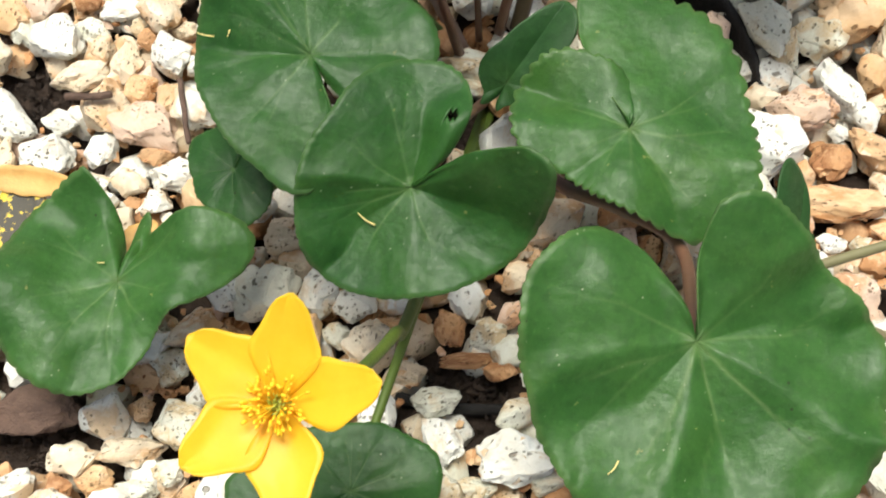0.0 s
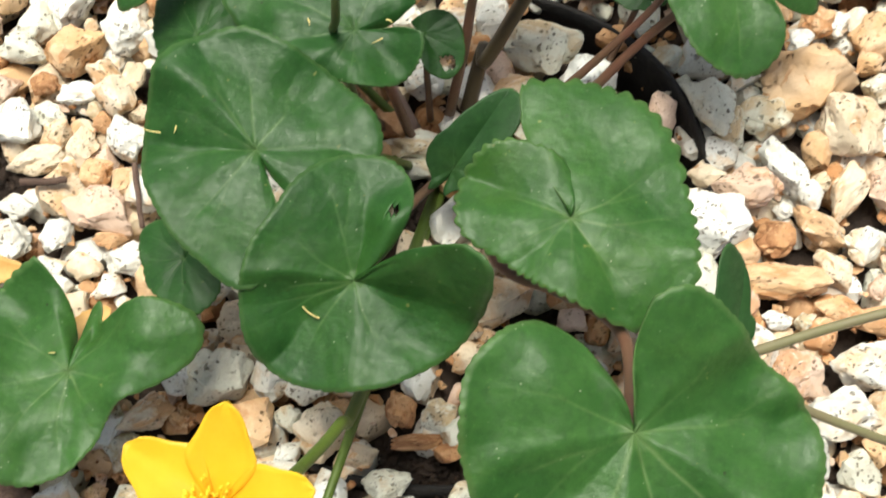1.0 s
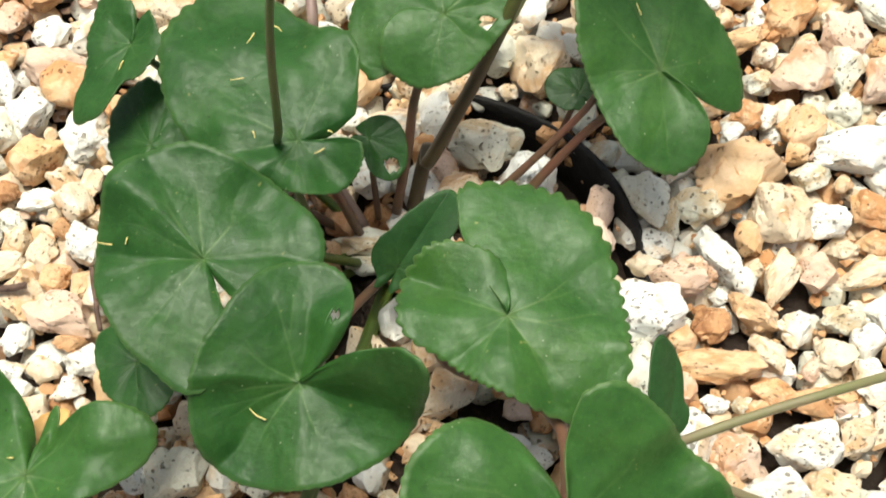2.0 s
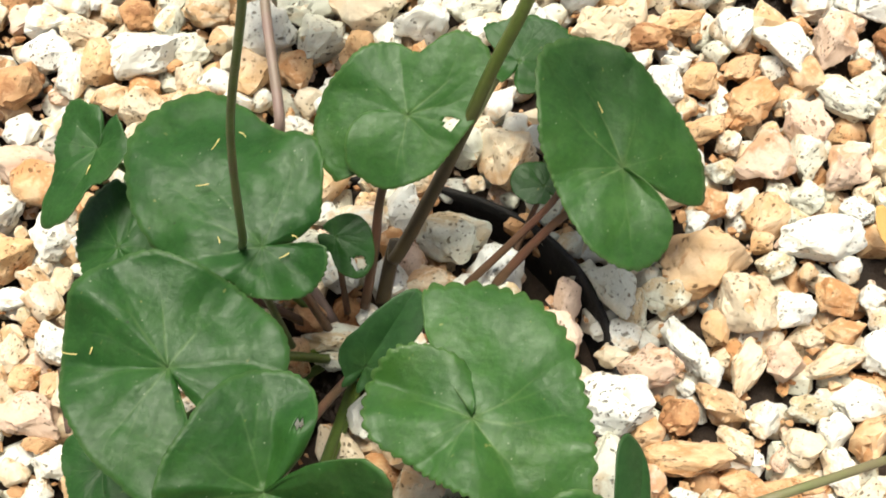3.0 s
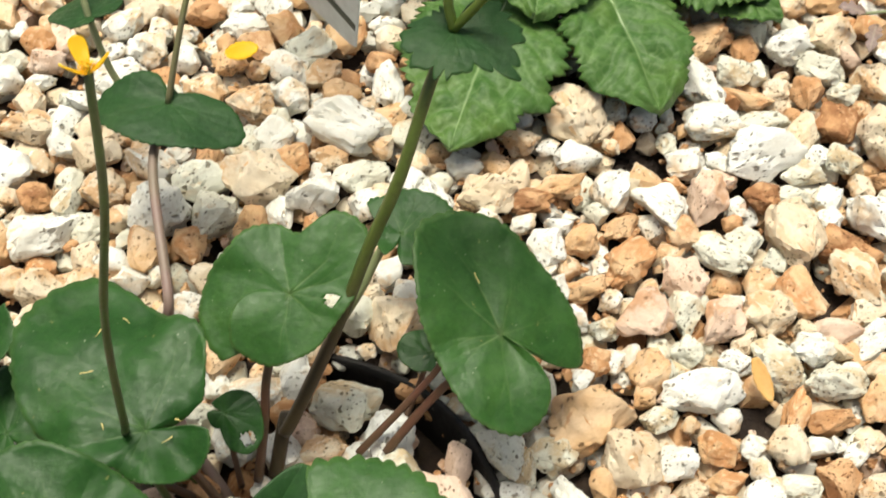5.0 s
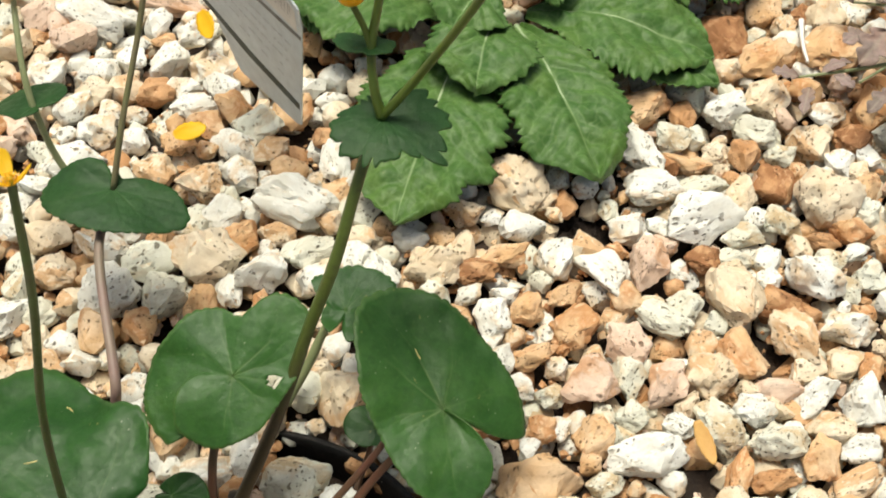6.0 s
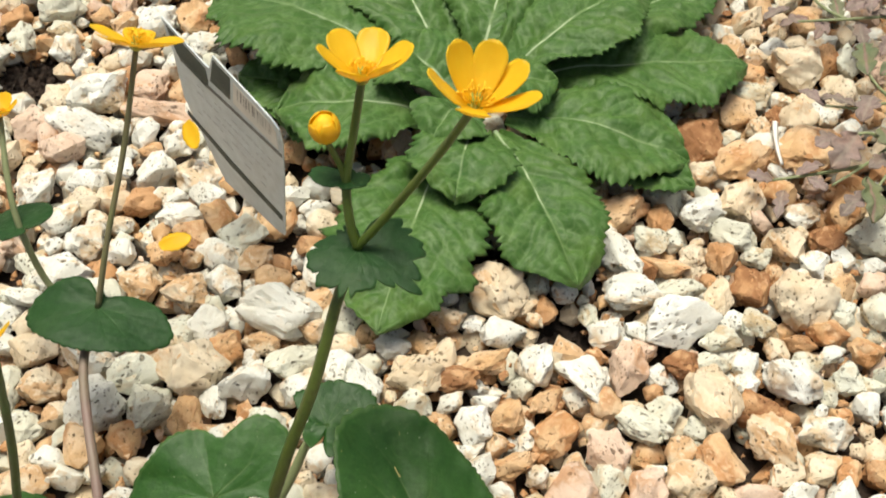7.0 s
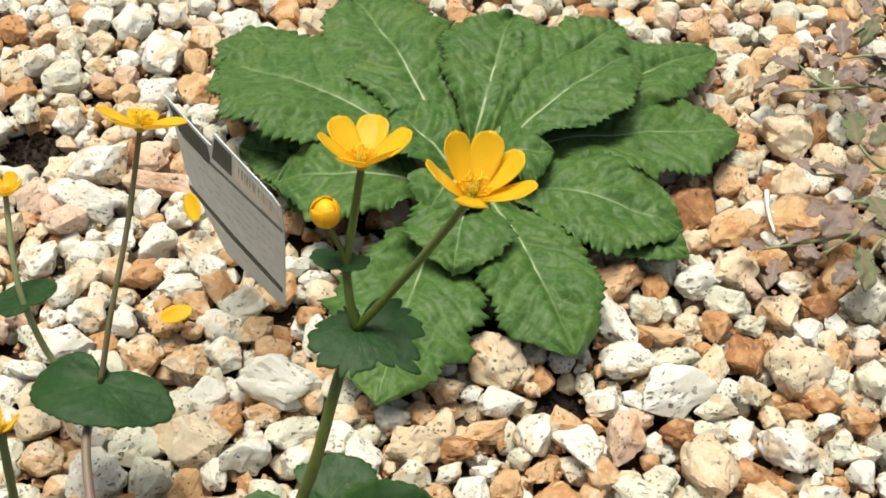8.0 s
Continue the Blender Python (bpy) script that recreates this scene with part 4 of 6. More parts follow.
def flower_at(place, axis, petals, length, width, lift, curl=18, turn=0.0, label="", lifts=None, stamens=46, owner=None, point=False, turns=None):
    """An open flower: a small green cup with its petals and a tuft of stamens."""
    place, axis = Vector(place), Vector(axis).normalized()
    frame_m = Matrix.Translation(place) @ Vector((0, 0, 1)).rotation_difference(axis).to_matrix().to_4x4()
    bm = bmesh.new()
    bmesh.ops.create_uvsphere(bm, u_segments=12, v_segments=8, radius=length * 0.13)
    bmesh.ops.scale(bm, verts=bm.verts, vec=(1, 1, 0.8))
    rng = random.Random(int(abs(place.x * 9999)) + petals)
    for k in range(12):
        a, r = k * 2.4, length * 0.028 * math.sqrt(k)
        tip = Vector((r * math.cos(a), r * math.sin(a), length * 0.12))
        made = bmesh.ops.create_cone(bm, segments=6, radius1=length * 0.03, radius2=length * 0.008, depth=length * 0.2, cap_ends=True)
        bmesh.ops.transform(bm, matrix=Matrix.Translation(tip) @ Euler((0.3 * math.cos(a), 0.3 * math.sin(a), 0)).to_matrix().to_4x4(), verts=made["verts"])
    mesh = bpy.data.meshes.new("flower")
    bm.to_mesh(mesh)
    bm.free()
    flower = keep_place(link("flower", mesh, CARPEL, None, label), owner or marigold)
    flower.matrix_basis = frame_m
    for k in range(petals):
        lift_k = lifts[k] if lifts else lift + rng.uniform(-5, 5)
        mesh = petal_mesh(length * rng.uniform(0.95, 1.05), width * rng.uniform(0.94, 1.06), length * 0.07, lift_k, curl, k * 3.1 + place.x * 40, point)
        p = link("petal", mesh, PETAL, flower)
        p.matrix_basis = pose(0, 0, 0.0004 * (k % 2), 0, 0, turns[k] if turns else turn + 360 / petals * k + rng.uniform(-4, 4))
        thicken(p, 0.0003)
    bm = bmesh.new()
    for k in range(stamens):
        a, tilt = rng.uniform(0, 6.283), rng.uniform(0.35, 1.0)
        h = length * rng.uniform(0.2, 0.32)
        m = Matrix.Rotation(a, 4, "Z") @ Matrix.Rotation(tilt, 4, "Y") @ Matrix.Translation((0, 0, h * 0.5 + length * 0.05))
        made = bmesh.ops.create_cone(bm, segments=5, radius1=length * 0.007, radius2=length * 0.006, depth=h)
        bmesh.ops.transform(bm, matrix=m, verts=made["verts"])
        made = bmesh.ops.create_icosphere(bm, subdivisions=1, radius=length * 0.025)
        bmesh.ops.transform(bm, matrix=m @ Matrix.Translation((0, 0, h * 0.55)) @ Matrix.Diagonal((0.8, 0.8, 1.6, 1)), verts=made["verts"])
    mesh = bpy.data.meshes.new("stamen_tuft")
    bm.to_mesh(mesh)
    bm.free()
    link("stamen_tuft", mesh, ANTHER, flower, "tuft of yellow stamens")
    return flower


def bud_at(place, axis, tall, wide):
    """A round closing bud: overlapping petals round a ball."""
    axis = Vector(axis).normalized()
    m = Matrix.Translation(place) @ axis.to_track_quat("Z", "Y").to_matrix().to_4x4()
    core = bmesh.new()
    bmesh.ops.create_uvsphere(core, u_segments=16, v_segments=10, radius=1)
    bmesh.ops.transform(core, matrix=Matrix.Translation((0, 0, tall)) @ Matrix.Diagonal((wide * 0.85, wide * 0.85, tall * 0.9, 1)), verts=core.verts)
    mesh = bpy.data.meshes.new("bud")
    core.to_mesh(mesh)
    core.free()
    ob = keep_place(link("bud", mesh, ANTHER, None, "round half-closed yellow bud"), marigold)
    ob.matrix_basis = m
    for k in range(5):
        rows, values = [], []
        for i in range(12):
            s = i / 11
            lat = radians(-85 + (120 + 9 * k) * s)
            row = []
            for j in range(9):
                q = j / 4 - 1
                lon = q * 0.75 * math.sin(math.pi * min(0.97, 0.12 + 0.8 * s)) ** 0.5
                r = 1.0 + 0.06 * k / 5 + 0.05 * s
                row.append(Vector((wide * r * math.cos(lat) * math.cos(lon), wide * r * math.cos(lat) * math.sin(lon), tall + tall * r * math.sin(lat))))
                values.append(0.3 * (1 - s))
            rows.append(row)
        p = thicken(link("petal", grid_mesh("petal", rows, values), PETAL, ob), 0.0003)
        p.matrix_basis = pose(0, 0, 0, 0, 0, 72 * k)
    return ob

leaf_at((-0.0454, -0.0621, 0.0725), 130, (0.0, 0.16), (25.7, 24.1, 33.6, 35.1, 32.2, 31.5, 33.2, 36.3, 37.4, 37.1, 34.6, 32.3, 31.6, 32.1, 35.4, 40.9, 34.2), teeth=0.012, fold=0.12, flaps=(0.05, 0.0), creases=[(-149, 0.136), (-121, -0.085), (-50, 0.05), (12, 0.34), (58, -0.08), (95, 0.20), (140, 0.17)], label="broad round glossy dark green leaf")
leaf_at((-0.0106, -0.0928, 0.0670), -135, (0.0, 0.36), (22.5, 32.1, 34.8, 33.2, 28.8, 28.0, 29.0, 31.5, 33.4, 33.4, 31.2, 29.7, 30.0, 32.3, 35.7, 37.2, 28.5), teeth=0.012, fold=0.08, flaps=(0.6, 0.1), holes=[(-0.0183, -0.0089, 0.0017)], creases=[(-160, 0.204), (-136, -0.068), (-81, 0.204), (-37, 0.442), (8, 0.034), (68, 0.204), (134, -0.068), (160, 0.255)], label="folded glossy green leaf with a small hole")
leaf_at((0.0695, -0.1201, 0.0680), -66, (-0.08, 0.2), (19.1, 38.3, 45.5, 45.7, 45.0, 47.6, 51.3, 51.2, 51.7, 53.6, 54.5, 51.6, 49.5, 40.5, 38.1, 37.8, 30.4), teeth=0.013, fold=0.05, creases=[(-155, -0.034), (-96, 0.204), (-57, -0.051), (-25, 0.119), (1, -0.068), (48, 0.204), (90, -0.051), (130, 0.238)], light=True, label="largest round green leaf with pale veins")
leaf_at((0.0447, -0.0575, 0.0570), -83, (-0.05, 0.15), (27.5, 27.5, 33.0, 33.8, 32.1, 24.9, 22.2, 22.8, 24.8, 29.4, 38.2, 40.7, 37.6, 36.2, 40.0, 43.9, 45.5), teeth=0.05, notch=(-34, -6), tips=(0.24, 0.75), flaps=(-0.12, 0.06), pitch=0.0042, creases=[(-150, 0.05), (-120, -0.06), (-80, 0.10), (-45, -0.02), (0, 0.10), (35, -0.03), (80, 0.08), (120, -0.02), (160, 0.04)], light=True, label="round green leaf with a scalloped edge")
leaf_at((-0.0923, -0.1222, 0.0270), -78, (0.1, 0.1), (36.5, 36.3, 37.0, 35.6, 35.7, 36.4, 36.8, 35.5, 31.3, 26.1, 20.9, 21.4, 30.3, 42.1, 31.9, 17.3, 27.7), teeth=0.018, fold=0.2, wave=2.3, light=True, label="wrinkled green leaf low over the stones")
leaf_at((-0.0668, -0.0830, 0.0340), -102, (0.2, 0.1), (14.1, 14.7, 15.3, 17.8, 15.4, 13.4, 13.7, 13.9, 14.8, 16.9, 18.7, 17.1, 14.3, 11.2, 11.7, 13.0, 13.6), teeth=0.03, label="small green leaf tucked under another")
leaf_at((-0.0275, -0.0173, 0.0720), -157, (0.0, 0.22), (19.1, 24.6, 38.7, 43.4, 63.4, 62.5, 48.9, 36.3, 26.7, 19.8, 15.1, 16.2, 17.9, 19.6, 21.1, 21.4, 19.9), teeth=0.025, wave=2.0, label="wavy light green leaf with yellow flecks")
leaf_at((-0.0944, 0.0203, 0.0550), -105, (0.3, 0.1), (14.1, 15.3, 21.5, 18.6, 16.7, 15.5, 20.0, 31.6, 26.8, 15.9, 14.7, 13.8, 13.0, 12.1, 11.2, 11.8, 13.0), teeth=0.04, wave=1.5, label="twisted green leaf")
leaf_at((-0.0843, -0.0057, 0.0350), 141, (0.2, 0.2), (16.0, 14.6, 13.8, 14.4, 15.1, 17.7, 25.3, 24.4, 22.3, 19.3, 16.3, 15.3, 15.4, 16.0, 14.2, 13.0, 14.5), teeth=0.04, label="dark green leaf with a grey stain")
leaf_at((-0.0125, 0.0134, 0.0300), -14, (0.0, 0.4), (5.9, 6.0, 6.1, 6.2, 6.2, 12.9, 17.1, 16.2, 14.8, 13.4, 12.5, 11.5, 9.5, 7.5, 6.3, 5.7, 5.8), teeth=0.01, holes=[(0.0106, -0.0055, 0.0028)], label="small green leaf with a hole")
leaf_at((0.0086, 0.0414, 0.0690), 30, (0.05, 0.5), (25.7, 26.0, 25.6, 22.9, 20.4, 18.7, 19.9, 23.8, 28.8, 34.8, 34.2, 22.0, 26.2, 27.5, 28.2, 31.0, 32.8), teeth=0.02, notch=-36, tips=(0.24, 1.0), flaps=(-0.03, 0.16), holes=[(0.0122, -0.0069, 0.0025)], light=True, label="round upright green leaf with a hole")
leaf_at((0.0836, 0.0442, 0.0520), 156, (-0.35, 0.3), (35.2, 34.3, 32.2, 33.0, 37.4, 45.2, 50.4, 48.3, 39.0, 32.5, 28.2, 26.0, 29.0, 33.4, 36.1, 31.6, 19.7), teeth=0.022, pitch=0.004, creases=[(-169, 0.05), (-103, -0.01), (-67, 0.05), (-37, -0.02), (2, 0.05), (41, -0.01), (99, 0.05)], flaps=(0.0, -0.3), light=True, label="large hanging green leaf with a deep notch")
leaf_at((0.0425, 0.0934, 0.0400), 80, (0.0, 0.25), (12.9, 13.8, 14.9, 16.4, 18.1, 22.0, 23.4, 22.2, 20.8, 19.4, 18.0, 19.4, 8.8, 9.3, 10.3, 11.2, 12.1), teeth=0.04, label="dark green leaf behind others")
leaf_at((0.0585, 0.0515, 0.0220), 132, (0.0, 0.2), (8.4, 8.9, 9.2, 9.1, 9.1, 9.3, 9.6, 10.3, 11.6, 12.7, 12.9, 11.9, 10.0, 8.6, 7.2, 7.5, 8.0), teeth=0.012, label="small dark green leaf")
leaf_at((0.0067, -0.0333, 0.0280), 65, (0.2, 0.7), (10.2, 7.5, 7.2, 7.8, 8.4, 9.0, 13.8, 27.6, 30.4, 20.7, 13.6, 11.6, 10.3, 9.0, 7.7, 7.9, 11.9), teeth=0.01, fold=0.8, young=True, label="dark folded young leaf")
leaf_at((-0.0552, 0.1314, 0.0600), -80, (0.0, 0.0), (11.4, 15.7, 21.4, 27.0, 28.4, 25.3, 22.8, 22.1, 22.6, 24.6, 28.4, 33.3, 26.3, 15.3, 6.6, 5.8, 8.6), teeth=0.03, wave=0.6, cup=0.06, creases=[(-80, 0.03), (3, 0.02), (62, -0.03)], young=True, label="round green stem leaf seen edge-on")
leaf_at((0.0575, 0.0869, 0.1570), -93, (0.0, 0.1), (7.2, 7.7, 8.2, 11.0, 14.4, 16.7, 17.4, 17.7, 17.1, 15.4, 15.2, 24.1, 20.9, 19.1, 16.9, 13.6, 6.7), teeth=0.24, wave=0.7, pitch=0.0066, creases=[(-62, 0.03), (7, 0.02), (77, -0.04)], young=True, label="dark green toothed bract leaf")
leaf_at((0.0523, 0.0970, 0.1780), -88, (0.0, -0.2), (5.0, 5.0, 10.7, 11.6, 8.7, 6.7, 5.5, 4.5, 4.9, 5.3, 5.8, 6.3, 7.5, 8.0, 5.6, 4.9, 4.9), teeth=0.1, pitch=0.005, young=True, label="small toothed bract")
leaf_at((-0.0888, 0.1547, 0.0800), 150, (0.2, -0.1), (7.3, 8.3, 9.5, 14.5, 18.0, 20.6, 18.4, 19.9, 23.2, 20.6, 15.3, 10.4, 9.1, 7.8, 6.5, 5.2, 6.2), teeth=0.012, young=True, label="dark green stem leaf")
leaf_at((0.0999, -0.0756, 0.0300), 100, (-0.6, 0.5), (6.7, 6.1, 5.3, 4.6, 5.8, 8.1, 10.5, 12.6, 24.6, 29.7, 18.0, 11.1, 10.4, 9.6, 8.8, 8.1, 7.4), teeth=0.01, fold=0.4, young=True, label="narrow folded dark leaf")
leaf_at((-0.0111, -0.1684, 0.0300), 38, (0.0, 0.15), (22.7, 17.4, 15.7, 14.0, 16.6, 19.5, 22.5, 24.8, 25.1, 21.7, 20.4, 18.8, 18.5, 21.4, 22.9, 33.3, 30.4), teeth=0.015, label="shaded green leaf low under a flower")
stalk("stem", [(0.0045, 0.0086, -0.0060), (0.0068, 0.0232, 0.0120), (0.0088, 0.0175, 0.0144), (0.0195, 0.0314, 0.0390), (0.0278, 0.0420, 0.0624), (0.0353, 0.0521, 0.0874), (0.0441, 0.0607, 0.1148), (0.0515, 0.0778, 0.1420), (0.0562, 0.0907, 0.1500), (0.0572, 0.0865, 0.1580)], 0.0028, 0.0018, MAIN_STEM, "thick green flower stem, brownish at its foot")
stalk("stem", [(0.0572, 0.0865, 0.1580), (0.0547, 0.0893, 0.1660), (0.0530, 0.0958, 0.1780), (0.0548, 0.1028, 0.1920), (0.0570, 0.1118, 0.2080)], 0.0017, 0.0013, GREEN_STEM, "green flower stalk")
stalk("stem", [(0.0572, 0.0865, 0.1580), (0.0679, 0.0863, 0.1760), (0.0817, 0.0800, 0.2070), (0.0915, 0.0726, 0.2340)], 0.0015, 0.0012, GREEN_STEM, "green flower stalk")
stalk("stem", [(0.0530, 0.0958, 0.1780), (0.0511, 0.0976, 0.1840), (0.0472, 0.0977, 0.1940)], 0.0011, 0.001, GREEN_STEM, "short bud stalk")
stalk("stem", [(-0.0200, -0.0200, -0.0120), (-0.0335, -0.0164, 0.0600), (-0.0314, -0.0211, 0.0850), (-0.0310, -0.0139, 0.1300), (-0.0201, -0.0154, 0.1900), (-0.0192, -0.0079, 0.2250)], 0.0014, 0.0011, DARK_STEM, "thin dark green stem")
stalk("stem", [(-0.0120, -0.0010, -0.0120), (-0.0334, 0.0201, 0.0100), (-0.0403, 0.0473, 0.0300), (-0.0408, 0.0552, 0.0420), (-0.0566, 0.1057, 0.0520), (-0.0552, 0.1314, 0.0550)], 0.0023, 0.0018, PURPLE_STEM, "purplish flower stem")
stalk("stem", [(-0.0552, 0.1314, 0.0600), (-0.0507, 0.1468, 0.0850), (-0.0442, 0.1698, 0.1150), (-0.0383, 0.1905, 0.1500)], 0.0013, 0.0011, OLIVE_STEM, "thin olive and purplish flower stalk")
stalk("stem", [(-0.0552, 0.1314, 0.0530), (-0.0793, 0.1468, 0.0510), (-0.0881, 0.1535, 0.0760), (-0.0935, 0.1648, 0.0930), (-0.0992, 0.1871, 0.1120)], 0.0016, 0.0012, PALE_STEM, "pale green flower stalk")
stalk("petiole", [(-0.0013, 0.0046, -0.0040), (0.0012, 0.0151, 0.0240), (0.0023, 0.0246, 0.0450), (0.0086, 0.0414, 0.0650)], 0.0019, 0.0014, RED_STEM, "dark reddish petiole")
stalk("petiole", [(0.0350, 0.0188, -0.0020), (0.0494, 0.0303, 0.0140), (0.0614, 0.0395, 0.0300), (0.0660, 0.0473, 0.0360)], 0.0016, 0.0012, RED_STEM, "brownish petiole")
stalk("petiole", [(0.0455, 0.0205, -0.0020), (0.0568, 0.0303, 0.0140), (0.0670, 0.0368, 0.0280), (0.0836, 0.0442, 0.0480)], 0.0019, 0.0014, RED_STEM, "reddish petiole")
stalk("petiole", [(0.0194, 0.0717, 0.0020), (0.0281, 0.0813, 0.0180), (0.0354, 0.0907, 0.0330), (0.0425, 0.0934, 0.0360)], 0.0022, 0.0016, PALE_STEM, "pale green petiole")
stalk("petiole", [(0.0896, -0.0918, 0.0500), (0.1037, -0.0823, 0.0450), (0.1254, -0.0702, 0.0450), (0.1531, -0.0563, 0.0450), (0.1921, -0.0331, 0.0300), (0.2356, -0.0045, -0.0060)], 0.0016, 0.0014, OLIVE_STEM, "long pale green stalk reaching over the gravel")
stalk("petiole", [(0.1189, -0.0906, 0.0300), (0.1322, -0.0915, 0.0250), (0.1515, -0.0924, 0.0180), (0.1840, -0.0904, -0.0040)], 0.0015, 0.0013, OLIVE_STEM, "green stalk lying on the stones")
stalk("petiole", [(0.0120, -0.0170, -0.0120), (0.0260, -0.0593, 0.0220), (0.0483, -0.0704, 0.0320), (0.0655, -0.0852, 0.0450), (0.0695, -0.1201, 0.0640)], 0.0024, 0.0018, RED_STEM, "brown-green petiole")
stalk("petiole", [(-0.0100, -0.0150, -0.0120), (-0.0277, -0.0385, 0.0363), (-0.0454, -0.0621, 0.0710)], 0.0018, 0.0013, GREEN_STEM)
stalk("petiole", [(0.0000, -0.0170, -0.0120), (-0.0053, -0.0549, 0.0335), (-0.0106, -0.0928, 0.0655)], 0.0018, 0.0013, RED_STEM)
stalk("petiole", [(0.0080, -0.0150, -0.0120), (0.0263, -0.0363, 0.0285), (0.0447, -0.0575, 0.0555)], 0.0018, 0.0013, GREEN_STEM)
stalk("petiole", [(-0.0120, -0.0170, -0.0120), (-0.0522, -0.0696, 0.0135), (-0.0923, -0.1222, 0.0255)], 0.0018, 0.0013, GREEN_STEM)
stalk("petiole", [(-0.0140, -0.0110, -0.0120), (-0.0404, -0.0470, 0.0170), (-0.0668, -0.0830, 0.0325)], 0.0018, 0.0013, GREEN_STEM)
stalk("petiole", [(-0.0120, -0.0050, -0.0120), (-0.0198, -0.0111, 0.0360), (-0.0275, -0.0173, 0.0705)], 0.0018, 0.0013, RED_STEM)
stalk("petiole", [(-0.0140, -0.0010, -0.0120), (-0.0542, 0.0096, 0.0275), (-0.0944, 0.0203, 0.0535)], 0.0018, 0.0013, GREEN_STEM)
stalk("petiole", [(-0.0140, -0.0050, -0.0120), (-0.0491, -0.0054, 0.0175), (-0.0843, -0.0057, 0.0335)], 0.0018, 0.0013, RED_STEM)
stalk("petiole", [(0.0020, -0.0190, -0.0120), (-0.0046, -0.0937, 0.0150), (-0.0111, -0.1684, 0.0285)], 0.0018, 0.0013, GREEN_STEM)
stalk("petiole", [(-0.0080, 0.0040, -0.0100), (-0.0103, 0.0087, 0.0100), (-0.0125, 0.0134, 0.0290)], 0.0013, 0.001, RED_STEM)
stalk("petiole", [(0.0500, 0.0350, -0.0100), (0.0543, 0.0432, 0.0060), (0.0585, 0.0515, 0.0210)], 0.0013, 0.001, RED_STEM)
stalk("petiole", [(0.0060, -0.0200, -0.0120), (0.0064, -0.0266, 0.0080), (0.0067, -0.0333, 0.0270)], 0.0013, 0.001, RED_STEM)
stalk("petiole", [(0.0950, -0.0850, -0.0120), (0.0974, -0.0803, 0.0090), (0.0999, -0.0756, 0.0290)], 0.0013, 0.001, RED_STEM)
stalk("stem", [(0.0000, -0.0190, -0.0120), (-0.0060, -0.1132, 0.0300), (-0.0076, -0.1265, 0.0450), (-0.0107, -0.1407, 0.0620), (-0.0153, -0.1587, 0.0900), (-0.0224, -0.1674, 0.1060)], 0.002, 0.0014, GREEN_STEM, "green flower stem")
flower_at((-0.0224, -0.1674, 0.1080), (-0.05, -0.25, 1), 5, 0.0234, 0.0168, 10, label="wide open yellow flower with five petals", curl=12, turns=[92, 154, 226, 290, 22], point=True, stamens=90)
flower_at((0.0570, 0.1118, 0.2080), (0.02, 0.2, 1), 6, 0.0178, 0.0106, 31, label="cup-shaped yellow flower", curl=10, turn=15)
flower_at((0.0915, 0.0726, 0.2340), (0.12, 0.16, 1), 6, 0.0186, 0.0096, 36, label="half open yellow flower", curl=14, turns=[-14, 28, 74, 132, 196, 264], lifts=[22, 36, 48, 46, 30, 20])
flower_at((-0.0383, 0.1905, 0.1500), (0.14, 0.62, 1), 5, 0.0195, 0.0125, 8, label="flat open yellow flower", curl=10, turn=30)
flower_at((-0.0992, 0.1871, 0.1120), (0.0, 0.2, 1), 5, 0.01, 0.007, 30, label="small fading yellow flower", curl=14, turn=10, stamens=60)
flower_at((-0.0192, -0.0079, 0.2250), (-0.05, 0.15, 1), 3, 0.008, 0.004, 35, label="withered flower with a tuft of yellow stamens", curl=14, stamens=70)
bud_at((0.0472, 0.0977, 0.1940), (-0.1, 0.1, 1), 0.0052, 0.0047)


# ---- primrose ----
primrose = thing("primrose", (0.0968, 0.3270, 0.0040), "leafy green rosette with crinkled toothed leaves lying on the gravel", "plant")


